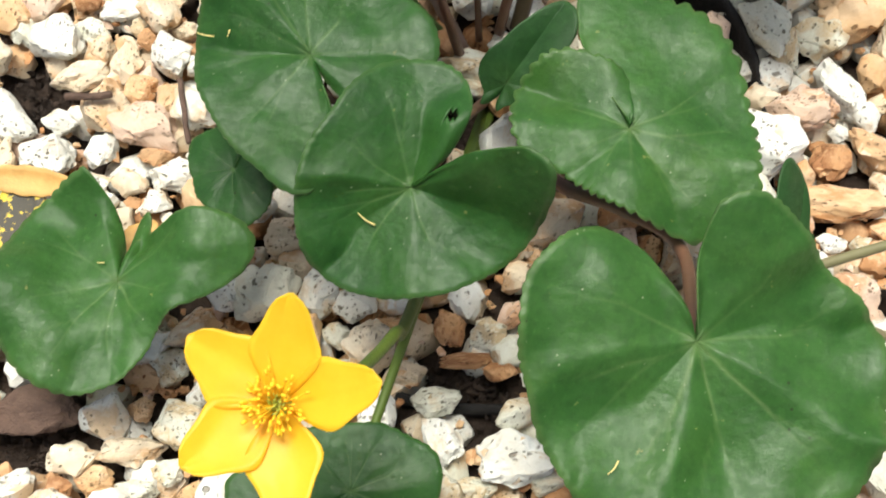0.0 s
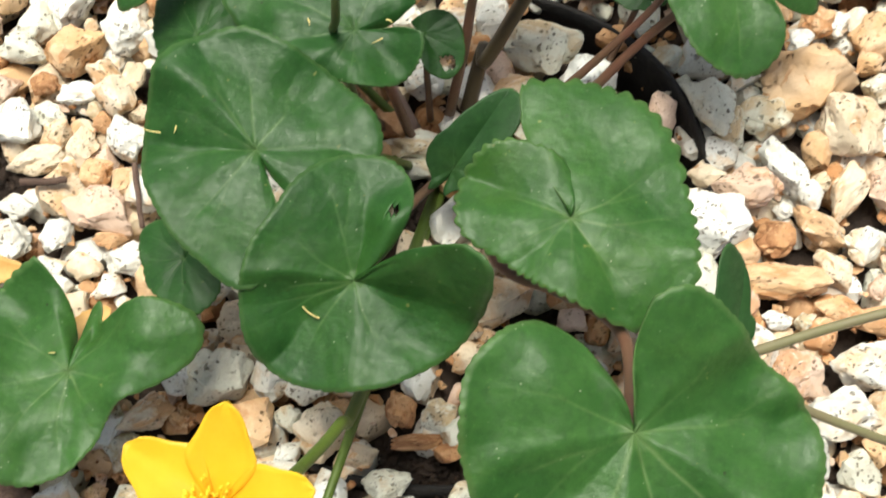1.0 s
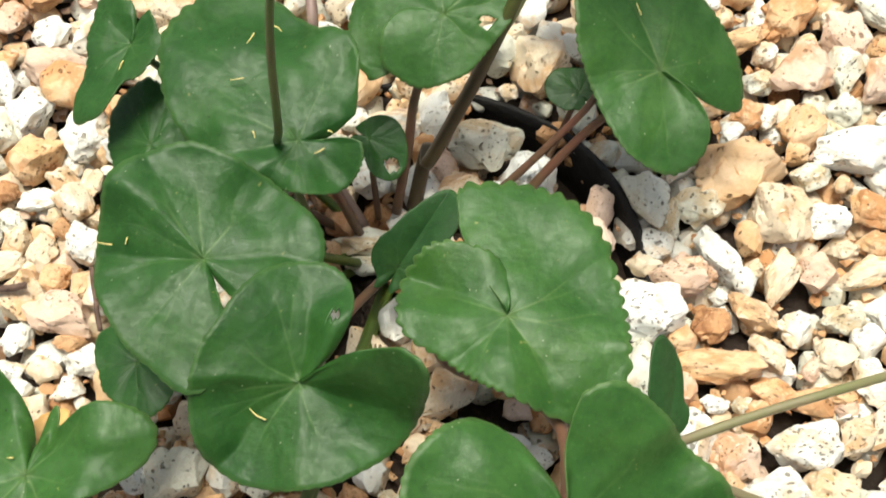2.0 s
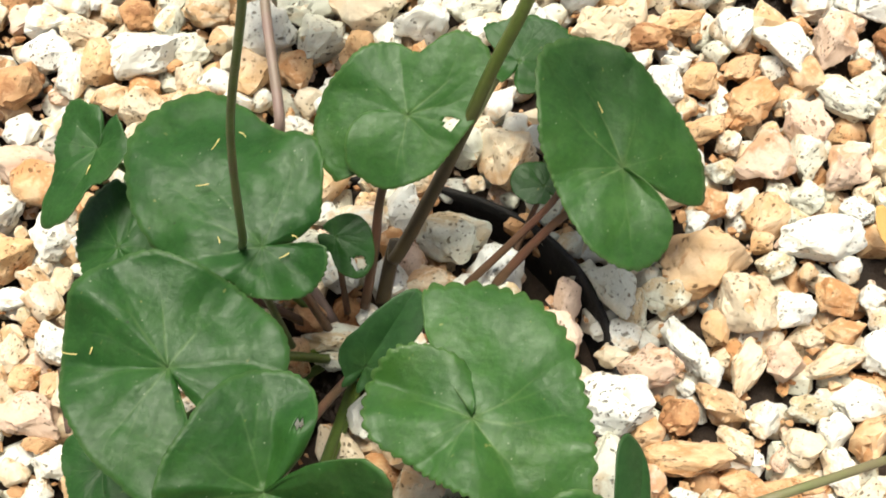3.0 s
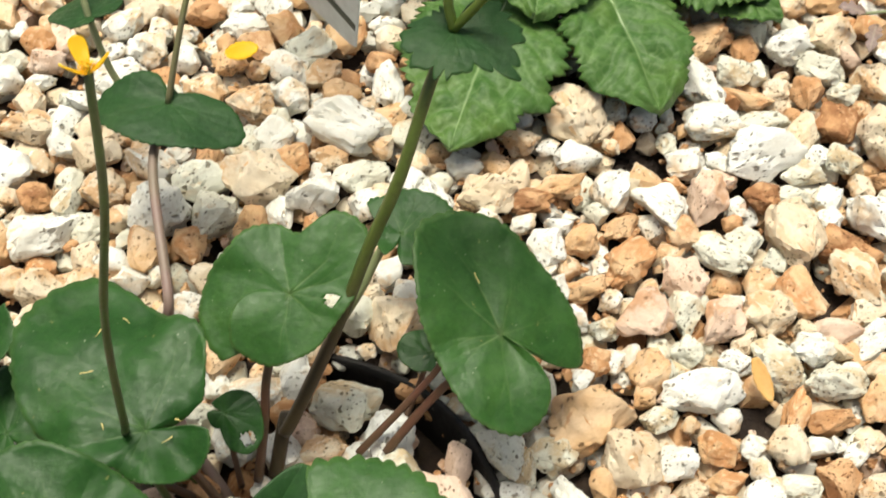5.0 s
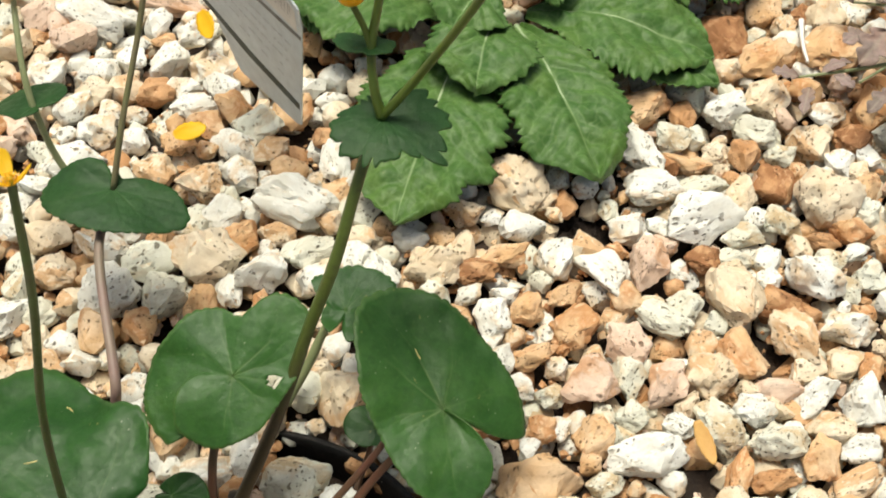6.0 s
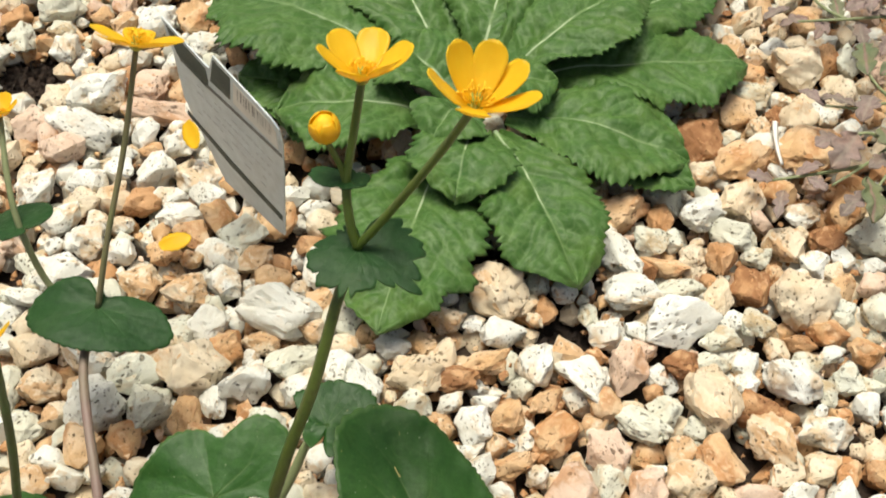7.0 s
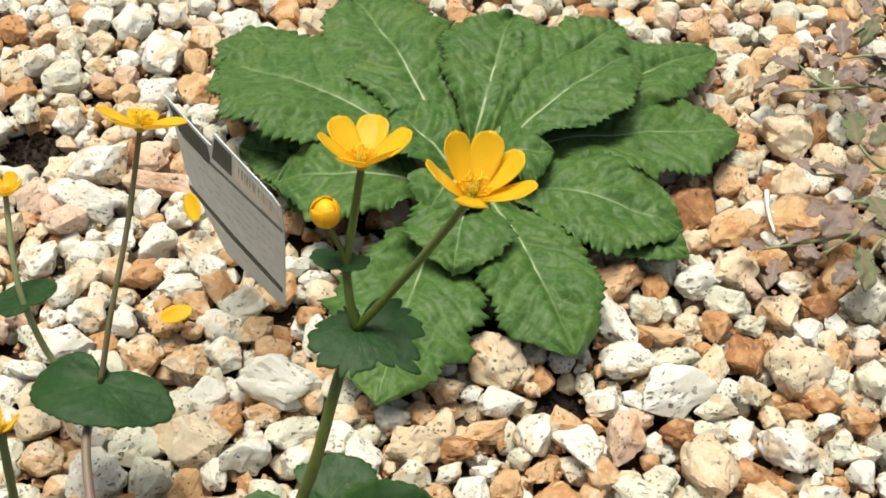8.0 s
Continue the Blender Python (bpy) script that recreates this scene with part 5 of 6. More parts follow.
def crinkled_leaf(base, tip, width, arch, roll=0.0, bend=0.0, label="", droop=0.0):
    """A blunt, toothed leaf from base to tip with puckered flesh between its side veins and a fine net of veins."""
    base, tip = Vector(base), Vector(tip)
    along = tip - base
    length = along.length
    side = Vector((0, 0, 1)).cross(along).normalized()
    up0 = along.normalized().cross(side)
    side, up = (Matrix.Rotation(radians(roll), 3, along) @ v for v in (side, up0))
    seed = base * 70 + tip * 31
    rng = random.Random(int(length * 1e6))
    n, k = 120, 52
    # where the side veins leave the midrib, on both sides
    forks = []
    for sign in (-1, 1):
        at = rng.uniform(0.004, 0.010)
        while at < length:
            forks.append((sign, at, rng.uniform(0.55, 0.85)))
            at += rng.uniform(0.009, 0.0145)
    rows, values, centre = [], [], []
    for i in range(n + 1):
        s = i / n
        mid = base + along * s + Vector((0, 0, 1)) * (arch * 4 * s * (1 - s) - droop * s ** 3) + side * (bend * 4 * s * (1 - s))
        centre.append(mid)
        grow = min(1.0, s / 0.62)
        half = 0.46 * width * (0.10 + 0.92 * grow ** 1.15 * (1.7 - 0.7 * grow)) * max(0.0, 1 - max(0.0, (s - 0.42) / 0.58) ** 2.2) ** 0.70
        row = []
        for j in range(k + 1):
            q = 2 * j / k - 1
            hand = 1 if q > 0 else -1
            x, y = s * length, abs(q) * half
            wander = noise.noise(seed + Vector((s * 9, hand * 3.0, 0)))
            saw = (x / 0.0046 + 1.1 * wander + (0.37 if q > 0 else 0)) % 1.0
            lobe = noise.noise(seed + Vector((x / 0.011, hand * 7.0, 2)))
            reach = half * (1 + (0.18 * abs(saw - 0.3) + 0.22 * lobe - 0.06) * abs(q) ** 6)
            bent = 0.0035 * noise.noise(seed + Vector((x * 60, y * 60, 8)))
            gap = min((abs(x + bent - at - slant * y - 5 * y * y) for sign, at, slant in forks if sign == hand), default=1.0)
            net = abs(noise.noise(seed * 3 + Vector((x * 85 + bent * 60, hand * 5 + y * 85, 1))))
            fine_net = abs(noise.noise(seed * 3 + Vector((x * 300, hand * 5 + y * 300, 6))))
            vein = math.exp(-(gap / 0.0011) ** 2)
            inner = min(1, 5 * s) * min(1, y / 0.004)
            h = 0.0013 * (1 - math.exp(-(gap / 0.0030) ** 2)) * inner
            h += (0.0026 * net + 0.0005 * fine_net) * inner
            h += 0.20 * y * abs(q) - 0.24 * half * abs(q) ** 4
            h += 0.0065 * noise.noise(seed + Vector((x / 0.017, hand * 2.0, 3))) * abs(q) ** 2 * min(1, 3 * s)
            h += 0.0045 * noise.noise(seed + Vector((s * 4, q * 2.0, 0)))
            spine = math.exp(-(y / (0.0011 * (1.25 - s))) ** 2)
            values.append(max(0.95 * spine, 0.3 * vein * (1 - 0.7 * abs(q)), 0.22 * math.exp(-(net / 0.05) ** 2), 0.1 * math.exp(-(fine_net / 0.06) ** 2)))
            row.append(mid + side * reach * q + up * h)
        rows.append(row)
    ob = keep_place(link("leaf", grid_mesh("leaf", rows, values), PRIMROSE_LEAF, None, label), primrose)
    thicken(ob, 0.0006)
    ridge = [centre[int(n * f)] + up * (0.0004 + 0.0045 * noise.noise(seed + Vector((f * 4, 0, 0)))) for f in (0.0, 0.12, 0.24, 0.36, 0.48, 0.6, 0.7)]
    rib_ob = link("midrib", tube_mesh("midrib", ridge, 0.0013, 0.0003, squash=0.5), MIDRIB, ob, "pale raised midrib")
    rib_ob.matrix_parent_inverse = Matrix.Identity(4)
    return ob


crinkled_leaf((0.0674, 0.3395, 0.0120), (-0.0526, 0.3991, 0.0200), 0.1256, 0.013, 8, 0)
crinkled_leaf((0.0831, 0.3433, 0.0140), (0.0185, 0.4710, 0.0220), 0.0932, 0.0117, 0, 0)
crinkled_leaf((0.0989, 0.3447, 0.0160), (0.1195, 0.4520, 0.0300), 0.0814, 0.0104, 0, 0)
crinkled_leaf((0.1084, 0.3456, 0.0180), (0.1844, 0.4428, 0.0300), 0.0673, 0.0117, 10, 0)
crinkled_leaf((0.1115, 0.3317, 0.0200), (0.1883, 0.4068, 0.0340), 0.0768, 0.0104, -6, 0)
crinkled_leaf((0.1185, 0.3556, 0.0100), (0.2476, 0.4535, 0.0090), 0.0710, 0.0091, 0, 0)
crinkled_leaf((0.1280, 0.3467, 0.0120), (0.2526, 0.3726, 0.0080), 0.0860, 0.0078, 0, 0)
crinkled_leaf((0.1153, 0.3130, 0.0120), (0.2125, 0.2914, 0.0080), 0.0850, 0.0104, 0, 0)
crinkled_leaf((0.1092, 0.3014, 0.0120), (0.1509, 0.1993, 0.0100), 0.0741, 0.0091, 0, 0)
crinkled_leaf((0.0967, 0.2986, 0.0180), (0.0893, 0.2361, 0.0260), 0.0642, 0.0078, 0, 0)
crinkled_leaf((0.0849, 0.2972, 0.0100), (0.0566, 0.1665, 0.0080), 0.0883, 0.0078, 0, 0)
crinkled_leaf((0.0783, 0.3058, 0.0140), (-0.0079, 0.3038, 0.0160), 0.0891, 0.0104, 0, 0)
crinkled_leaf((0.0901, 0.3116, 0.0220), (0.0509, 0.3464, 0.0340), 0.0684, 0.0078, 0, 0)
crinkled_leaf((0.0931, 0.3119, 0.0220), (0.0763, 0.2727, 0.0300), 0.0508, 0.0065, 0, 0)
crinkled_leaf((0.1023, 0.3193, 0.0200), (0.1411, 0.3260, 0.0300), 0.0465, 0.0065, 0, 0)
crinkled_leaf((0.1497, 0.3018, 0.0060), (0.2142, 0.2746, 0.0060), 0.0430, 0.0052, 0, 0)
crinkled_leaf((0.0367, 0.3249, 0.0060), (-0.0183, 0.3160, 0.0060), 0.0633, 0.0052, 0, 0)
crinkled_leaf((0.0618, 0.3268, 0.0060), (-0.0340, 0.3419, 0.0050), 0.0803, 0.004, 0, 0)
crinkled_leaf((0.0216, 0.3502, 0.0080), (-0.0479, 0.4470, 0.0100), 0.0929, 0.0078, 12, 0)

# ---- plant label ----
def plant_label(corner, across, down, wide, tall):
    """A stiff plastic label: corner is its upper left, across and down its edges' directions."""
    x, y = Vector(across).normalized(), Vector(down)
    y = (y - x * y.dot(x)).normalized()
    z = y.cross(x).normalized()
    m = Matrix.Translation(corner) @ Matrix((x, y, z)).transposed().to_4x4()
    tag = thing("plant_label", corner, "grey plastic plant label with printed bands, stuck in gravel", "plant label")

    def sheet(name, outline, low, high, material, label=""):
        bm = bmesh.new()
        face = bm.faces.new([bm.verts.new((u, v, low)) for u, v in outline])
        top = bmesh.ops.extrude_face_region(bm, geom=[face])
        bmesh.ops.translate(bm, vec=(0, 0, high - low), verts=[v for v in top["geom"] if isinstance(v, bmesh.types.BMVert)])
        bmesh.ops.recalc_face_normals(bm, faces=bm.faces)
        bmesh.ops.transform(bm, matrix=m, verts=bm.verts)
        mesh = bpy.data.meshes.new(name)
        bm.to_mesh(mesh)
        bm.free()
        return keep_place(link(name, mesh, material, None, label, smooth=False), tag)

    sheet("body", [(u * wide, v * tall) for u, v in [(-0.016, 0.018), (0.36, 0.047), (0.395, 0.035), (0.435, -0.122), (0.604, -0.114), (0.803, -0.107), (0.909, -0.097), (0.963, -0.069), (0.992, 0.052), (0.995, 0.365), (0.99, 1.044), (0.949, 1.075), (0.433, 1.173), (0.101, 0.658), (0.054, 0.262)]], 0, 0.0007, LABEL_PLASTIC)
    # printed bands, lines of unreadable print and a bar pattern
    def area(corners, material, name="print"):
        sheet(name, [(u * wide, v * tall) for u, v in corners], 0.0007, 0.0009, material)

    area([(0.023, 0.048), (0.357, 0.08), (0.372, 0.187), (0.355, 0.266), (0.097, 0.237)], LABEL_GREEN)
    area([(0.436, -0.086), (0.578, -0.082), (0.562, 0.133), (0.392, 0.153)], LABEL_GREEN)
    area([(0.601, -0.068), (0.801, -0.067), (0.904, -0.051), (0.942, -0.023), (0.959, 0.127), (0.587, 0.132)], LABEL_WHITE)
    area([(0.632, -0.049), (0.639, -0.047), (0.632, 0.057), (0.625, 0.055)], LABEL_INK)
    area([(0.658, -0.048), (0.67, -0.053), (0.663, 0.051), (0.652, 0.056)], LABEL_INK)
    area([(0.684, -0.047), (0.69, -0.046), (0.684, 0.058), (0.678, 0.057)], LABEL_INK)
    area([(0.7, -0.047), (0.711, -0.052), (0.706, 0.052), (0.694, 0.057)], LABEL_INK)
    area([(0.725, -0.046), (0.732, -0.044), (0.726, 0.059), (0.72, 0.058)], LABEL_INK)
    area([(0.751, -0.045), (0.763, -0.05), (0.758, 0.053), (0.746, 0.058)], LABEL_INK)
    area([(0.767, -0.045), (0.773, -0.043), (0.769, 0.06), (0.762, 0.059)], LABEL_INK)
    area([(0.793, -0.044), (0.804, -0.049), (0.8, 0.055), (0.788, 0.059)], LABEL_INK)
    area([(0.818, -0.043), (0.824, -0.042), (0.82, 0.062), (0.814, 0.06)], LABEL_INK)
    area([(0.834, -0.043), (0.845, -0.047), (0.841, 0.056), (0.83, 0.06)], LABEL_INK)
    area([(0.859, -0.042), (0.866, -0.04), (0.862, 0.063), (0.856, 0.061)], LABEL_INK)
    area([(0.885, -0.041), (0.896, -0.046), (0.893, 0.057), (0.881, 0.062)], LABEL_INK)
    area([(0.9, -0.041), (0.907, -0.039), (0.904, 0.064), (0.897, 0.062)], LABEL_INK)
    area([(0.113, 0.247), (0.394, 0.219), (0.987, 0.141), (0.986, 0.173), (0.391, 0.253), (0.119, 0.27)], LABEL_INK)
    area([(0.121, 0.763), (0.539, 0.815), (0.975, 0.825), (0.974, 0.889), (0.525, 0.888), (0.114, 0.815)], LABEL_GREEN)
    area([(0.259, 0.343), (0.283, 0.342), (0.282, 0.352), (0.258, 0.353)], LABEL_TEXT)
    area([(0.299, 0.341), (0.318, 0.34), (0.317, 0.35), (0.298, 0.351)], LABEL_TEXT)
    area([(0.41, 0.336), (0.433, 0.335), (0.432, 0.345), (0.409, 0.346)], LABEL_TEXT)
    area([(0.447, 0.334), (0.467, 0.334), (0.466, 0.343), (0.446, 0.344)], LABEL_TEXT)
    area([(0.556, 0.329), (0.604, 0.328), (0.603, 0.337), (0.555, 0.339)], LABEL_TEXT)
    area([(0.618, 0.326), (0.658, 0.325), (0.657, 0.335), (0.617, 0.336)], LABEL_TEXT)
    area([(0.68, 0.324), (0.731, 0.322), (0.73, 0.332), (0.679, 0.333)], LABEL_TEXT)
    area([(0.749, 0.32), (0.79, 0.319), (0.79, 0.329), (0.749, 0.33)], LABEL_TEXT)
    area([(0.803, 0.318), (0.835, 0.317), (0.835, 0.326), (0.802, 0.327)], LABEL_TEXT)
    area([(0.858, 0.315), (0.907, 0.314), (0.907, 0.323), (0.858, 0.325)], LABEL_TEXT)
    area([(0.251, 0.415), (0.306, 0.413), (0.305, 0.423), (0.25, 0.425)], LABEL_TEXT)
    area([(0.329, 0.414), (0.381, 0.412), (0.38, 0.422), (0.328, 0.424)], LABEL_TEXT)
    area([(0.397, 0.412), (0.437, 0.411), (0.436, 0.421), (0.396, 0.422)], LABEL_TEXT)
    area([(0.486, 0.411), (0.501, 0.41), (0.5, 0.42), (0.486, 0.421)], LABEL_TEXT)
    area([(0.515, 0.41), (0.552, 0.409), (0.551, 0.419), (0.514, 0.42)], LABEL_TEXT)
    area([(0.566, 0.41), (0.624, 0.408), (0.623, 0.418), (0.566, 0.42)], LABEL_TEXT)
    area([(0.639, 0.408), (0.661, 0.408), (0.66, 0.418), (0.639, 0.418)], LABEL_TEXT)
    area([(0.675, 0.408), (0.703, 0.407), (0.702, 0.417), (0.674, 0.418)], LABEL_TEXT)
    area([(0.765, 0.406), (0.78, 0.406), (0.779, 0.416), (0.765, 0.416)], LABEL_TEXT)
    area([(0.8, 0.406), (0.84, 0.404), (0.839, 0.414), (0.8, 0.416)], LABEL_TEXT)
    area([(0.854, 0.405), (0.874, 0.404), (0.873, 0.414), (0.854, 0.415)], LABEL_TEXT)
    area([(0.4, 0.49), (0.45, 0.488), (0.449, 0.498), (0.399, 0.5)], LABEL_TEXT)
    area([(0.463, 0.491), (0.496, 0.49), (0.495, 0.5), (0.462, 0.501)], LABEL_TEXT)
    area([(0.511, 0.492), (0.568, 0.49), (0.567, 0.5), (0.511, 0.502)], LABEL_TEXT)
    area([(0.578, 0.493), (0.592, 0.492), (0.591, 0.502), (0.577, 0.503)], LABEL_TEXT)
    area([(0.614, 0.493), (0.642, 0.492), (0.642, 0.502), (0.613, 0.503)], LABEL_TEXT)
    area([(0.654, 0.494), (0.71, 0.492), (0.71, 0.502), (0.653, 0.504)], LABEL_TEXT)
    area([(0.723, 0.495), (0.738, 0.494), (0.737, 0.504), (0.722, 0.505)], LABEL_TEXT)
    area([(0.75, 0.495), (0.793, 0.494), (0.792, 0.504), (0.75, 0.505)], LABEL_TEXT)
    area([(0.803, 0.496), (0.837, 0.495), (0.837, 0.505), (0.802, 0.506)], LABEL_TEXT)
    area([(0.861, 0.497), (0.879, 0.496), (0.878, 0.506), (0.861, 0.507)], LABEL_TEXT)
    area([(0.285, 0.565), (0.309, 0.564), (0.308, 0.574), (0.283, 0.575)], LABEL_TEXT)
    area([(0.319, 0.567), (0.352, 0.565), (0.351, 0.576), (0.318, 0.577)], LABEL_TEXT)
    area([(0.376, 0.569), (0.427, 0.567), (0.426, 0.577), (0.375, 0.58)], LABEL_TEXT)
    area([(0.437, 0.572), (0.462, 0.571), (0.461, 0.581), (0.436, 0.582)], LABEL_TEXT)
    area([(0.544, 0.577), (0.602, 0.574), (0.601, 0.585), (0.543, 0.587)], LABEL_TEXT)
    area([(0.625, 0.581), (0.668, 0.579), (0.667, 0.589), (0.625, 0.591)], LABEL_TEXT)
    area([(0.688, 0.583), (0.723, 0.582), (0.723, 0.592), (0.688, 0.594)], LABEL_TEXT)
    area([(0.811, 0.589), (0.839, 0.588), (0.839, 0.598), (0.811, 0.599)], LABEL_TEXT)
    area([(0.227, 0.639), (0.271, 0.637), (0.27, 0.647), (0.225, 0.649)], LABEL_TEXT)
    area([(0.458, 0.657), (0.516, 0.654), (0.515, 0.665), (0.457, 0.667)], LABEL_TEXT)
    area([(0.527, 0.662), (0.547, 0.661), (0.547, 0.672), (0.526, 0.673)], LABEL_TEXT)
    area([(0.649, 0.672), (0.702, 0.669), (0.702, 0.68), (0.648, 0.682)], LABEL_TEXT)
    area([(0.79, 0.683), (0.843, 0.68), (0.842, 0.691), (0.79, 0.693)], LABEL_TEXT)
    return tag


plant_label((-0.0445, 0.2531, 0.1163), (0.0601, -0.0564, -0.0186), (-0.0062, 0.0195, -0.0792), 0.0845, 0.0818)

# ---- pinkish plant at the edge of the bed ----
def trailing_plant(root, label):
    return thing("trailing_plant", root, label, "plant")


def trailing_stem(plant, points):
    return keep_place(link("stem", tube_mesh("stem", points, 0.0012, 0.0007, sides=7), PALE_STEM, None, "thin grey-green stem"), plant)


def lobed_leaf(plant, x, y, z, heading, length, width, material):
    """A small leaf with cut lobes and a raised, wavy blade; length and width in millimetres."""
    c, length, width = Vector((x, y, z)), length / 1000, width / 1000
    rng = random.Random(int(x * 7919) + int(y * 3571))
    out = Vector((math.cos(radians(heading)), math.sin(radians(heading)), rng.uniform(-0.25, 0.25))).normalized()
    across = out.cross(Vector((rng.uniform(-0.35, 0.35), rng.uniform(-0.35, 0.35), 1))).normalized()
    up = across.cross(out)
    rows, values = [], []
    for i in range(33):
        s = i / 32
        cut = 0.42 + 0.58 * abs(math.sin(s * 9.4 + 0.3)) ** 0.7
        half = 0.5 * width * math.sin(math.pi * min(1, s ** 0.75 * 0.98)) ** 0.8 * cut + 0.0003
        row = []
        for j in range(9):
            q = j / 4 - 1
            h = 0.12 * length * math.sin(2.6 * s) + 0.25 * half * abs(q) + 0.08 * length * noise.noise(Vector((s * 4, q * 2, x * 90)))
            row.append(c + out * (length * s + 0.35 * half * abs(q)) + across * half * q + up * h)
            values.append(1.0 if j == 4 else 0.25 if abs(q) == 1 else 0.08)
        rows.append(row)
    return keep_place(thicken(link("leaflet", grid_mesh("leaflet", rows, values), material), 0.0003), plant)


straggler = trailing_plant((0.3643, 0.3572, 0.0000), "straggling plant with small pinkish grey lobed leaves over gravel")
trailing_stem(straggler, [(0.3643, 0.3572, 0.0000), (0.3625, 0.4317, 0.0300), (0.3508, 0.4624, 0.0350), (0.3322, 0.4499, 0.0330), (0.3180, 0.4401, 0.0280)])
trailing_stem(straggler, [(0.3643, 0.3572, 0.0000), (0.3513, 0.3902, 0.0250), (0.3383, 0.4006, 0.0280), (0.3107, 0.4020, 0.0240), (0.2818, 0.4046, 0.0180)])
trailing_stem(straggler, [(0.3643, 0.3572, 0.0000), (0.3359, 0.3157, 0.0200), (0.3168, 0.2984, 0.0220), (0.2999, 0.2837, 0.0200), (0.2839, 0.2744, 0.0140)])
trailing_stem(straggler, [(0.3643, 0.3572, 0.0000), (0.3369, 0.3333, 0.0200), (0.3193, 0.3287, 0.0250), (0.3057, 0.3222, 0.0260), (0.2859, 0.3250, 0.0240)])
trailing_stem(straggler, [(0.3418, 0.3346, 0.0150), (0.3244, 0.3313, 0.0250), (0.3149, 0.3363, 0.0300), (0.3094, 0.3496, 0.0320)])
trailing_stem(straggler, [(0.3643, 0.3572, 0.0000), (0.3492, 0.3741, 0.0300), (0.3443, 0.4142, 0.0340), (0.3330, 0.4225, 0.0340), (0.3180, 0.4238, 0.0300)])
trailing_stem(straggler, [(0.3112, 0.4033, 0.0230), (0.3008, 0.4103, 0.0240), (0.2940, 0.4256, 0.0220)])
trailing_stem(straggler, [(0.3178, 0.3005, 0.0200), (0.3053, 0.3039, 0.0250), (0.2926, 0.3018, 0.0220)])
trailing_stem(straggler, [(0.3643, 0.3572, 0.0000), (0.3311, 0.2942, 0.0200), (0.3126, 0.2787, 0.0220), (0.3004, 0.2620, 0.0180)])
trailing_stem(straggler, [(0.3004, 0.2848, 0.0190), (0.2843, 0.2844, 0.0140), (0.2660, 0.2791, 0.0140), (0.2503, 0.2768, 0.0120)])
lobed_leaf(straggler, 0.281, 0.415, 0.020, -139, 22, 10, PINK_LEAF)
lobed_leaf(straggler, 0.293, 0.421, 0.022, 135, 21, 13, PINK_LEAF)
lobed_leaf(straggler, 0.306, 0.421, 0.024, 49, 20, 12, PINK_LEAF)
lobed_leaf(straggler, 0.292, 0.412, 0.016, -149, 21, 8, PINK_LEAF)
lobed_leaf(straggler, 0.312, 0.411, 0.024, 31, 20, 10, PINK_LEAF)
lobed_leaf(straggler, 0.302, 0.408, 0.018, -118, 21, 8, PINK_LEAF)
lobed_leaf(straggler, 0.319, 0.428, 0.030, 85, 27, 12, PINK_LEAF)
lobed_leaf(straggler, 0.330, 0.432, 0.034, 62, 28, 10, GREY_LEAF)
lobed_leaf(straggler, 0.335, 0.424, 0.034, -61, 18, 12, PINK_LEAF)
lobed_leaf(straggler, 0.316, 0.441, 0.030, 168, 12, 8, PINK_LEAF)
lobed_leaf(straggler, 0.345, 0.448, 0.035, -82, 19, 10, PINK_LEAF)
lobed_leaf(straggler, 0.326, 0.407, 0.026, -29, 14, 10, PINK_LEAF)
lobed_leaf(straggler, 0.335, 0.408, 0.028, 40, 18, 8, GREY_LEAF)
lobed_leaf(straggler, 0.310, 0.343, 0.032, 85, 25, 14, GREY_LEAF)
lobed_leaf(straggler, 0.318, 0.346, 0.030, 30, 19, 12, GREY_LEAF)
lobed_leaf(straggler, 0.312, 0.331, 0.028, -114, 25, 14, PINK_LEAF)
lobed_leaf(straggler, 0.303, 0.324, 0.026, 169, 20, 10, PINK_LEAF)
lobed_leaf(straggler, 0.286, 0.325, 0.024, 138, 17, 9, PINK_LEAF)
lobed_leaf(straggler, 0.299, 0.302, 0.026, -127, 28, 19, PINK_LEAF)
lobed_leaf(straggler, 0.312, 0.308, 0.026, -79, 23, 16, GREY_LEAF)
lobed_leaf(straggler, 0.319, 0.317, 0.026, 18, 16, 12, PINK_LEAF)
lobed_leaf(straggler, 0.291, 0.302, 0.022, -151, 17, 13, PINK_LEAF)
lobed_leaf(straggler, 0.300, 0.274, 0.022, -94, 29, 16, GREY_LEAF)
lobed_leaf(straggler, 0.299, 0.264, 0.020, -135, 24, 11, PINK_LEAF)
lobed_leaf(straggler, 0.311, 0.285, 0.022, -26, 13, 10, GREY_LEAF)
lobed_leaf(straggler, 0.266, 0.280, 0.014, 28, 18, 9, PINK_LEAF)
lobed_leaf(straggler, 0.254, 0.277, 0.013, 177, 14, 8, PINK_LEAF)
lobed_leaf(straggler, 0.259, 0.271, 0.012, -106, 22, 8, PINK_LEAF)
lobed_leaf(straggler, 0.272, 0.279, 0.014, -40, 12, 7, PINK_LEAF)
lobed_leaf(straggler, 0.344, 0.469, 0.030, 98, 21, 10, PINK_LEAF)
lobed_leaf(straggler, 0.341, 0.417, 0.030, 150, 16, 12, PINK_LEAF)
lobed_leaf(straggler, 0.328, 0.419, 0.028, -107, 25, 10, PINK_LEAF)
lobed_leaf(straggler, 0.319, 0.403, 0.022, -88, 19, 10, PINK_LEAF)
lobed_leaf(straggler, 0.336, 0.390, 0.024, -119, 25, 10, PINK_LEAF)
lobed_leaf(straggler, 0.309, 0.438, 0.022, 150, 13, 8, PINK_LEAF)
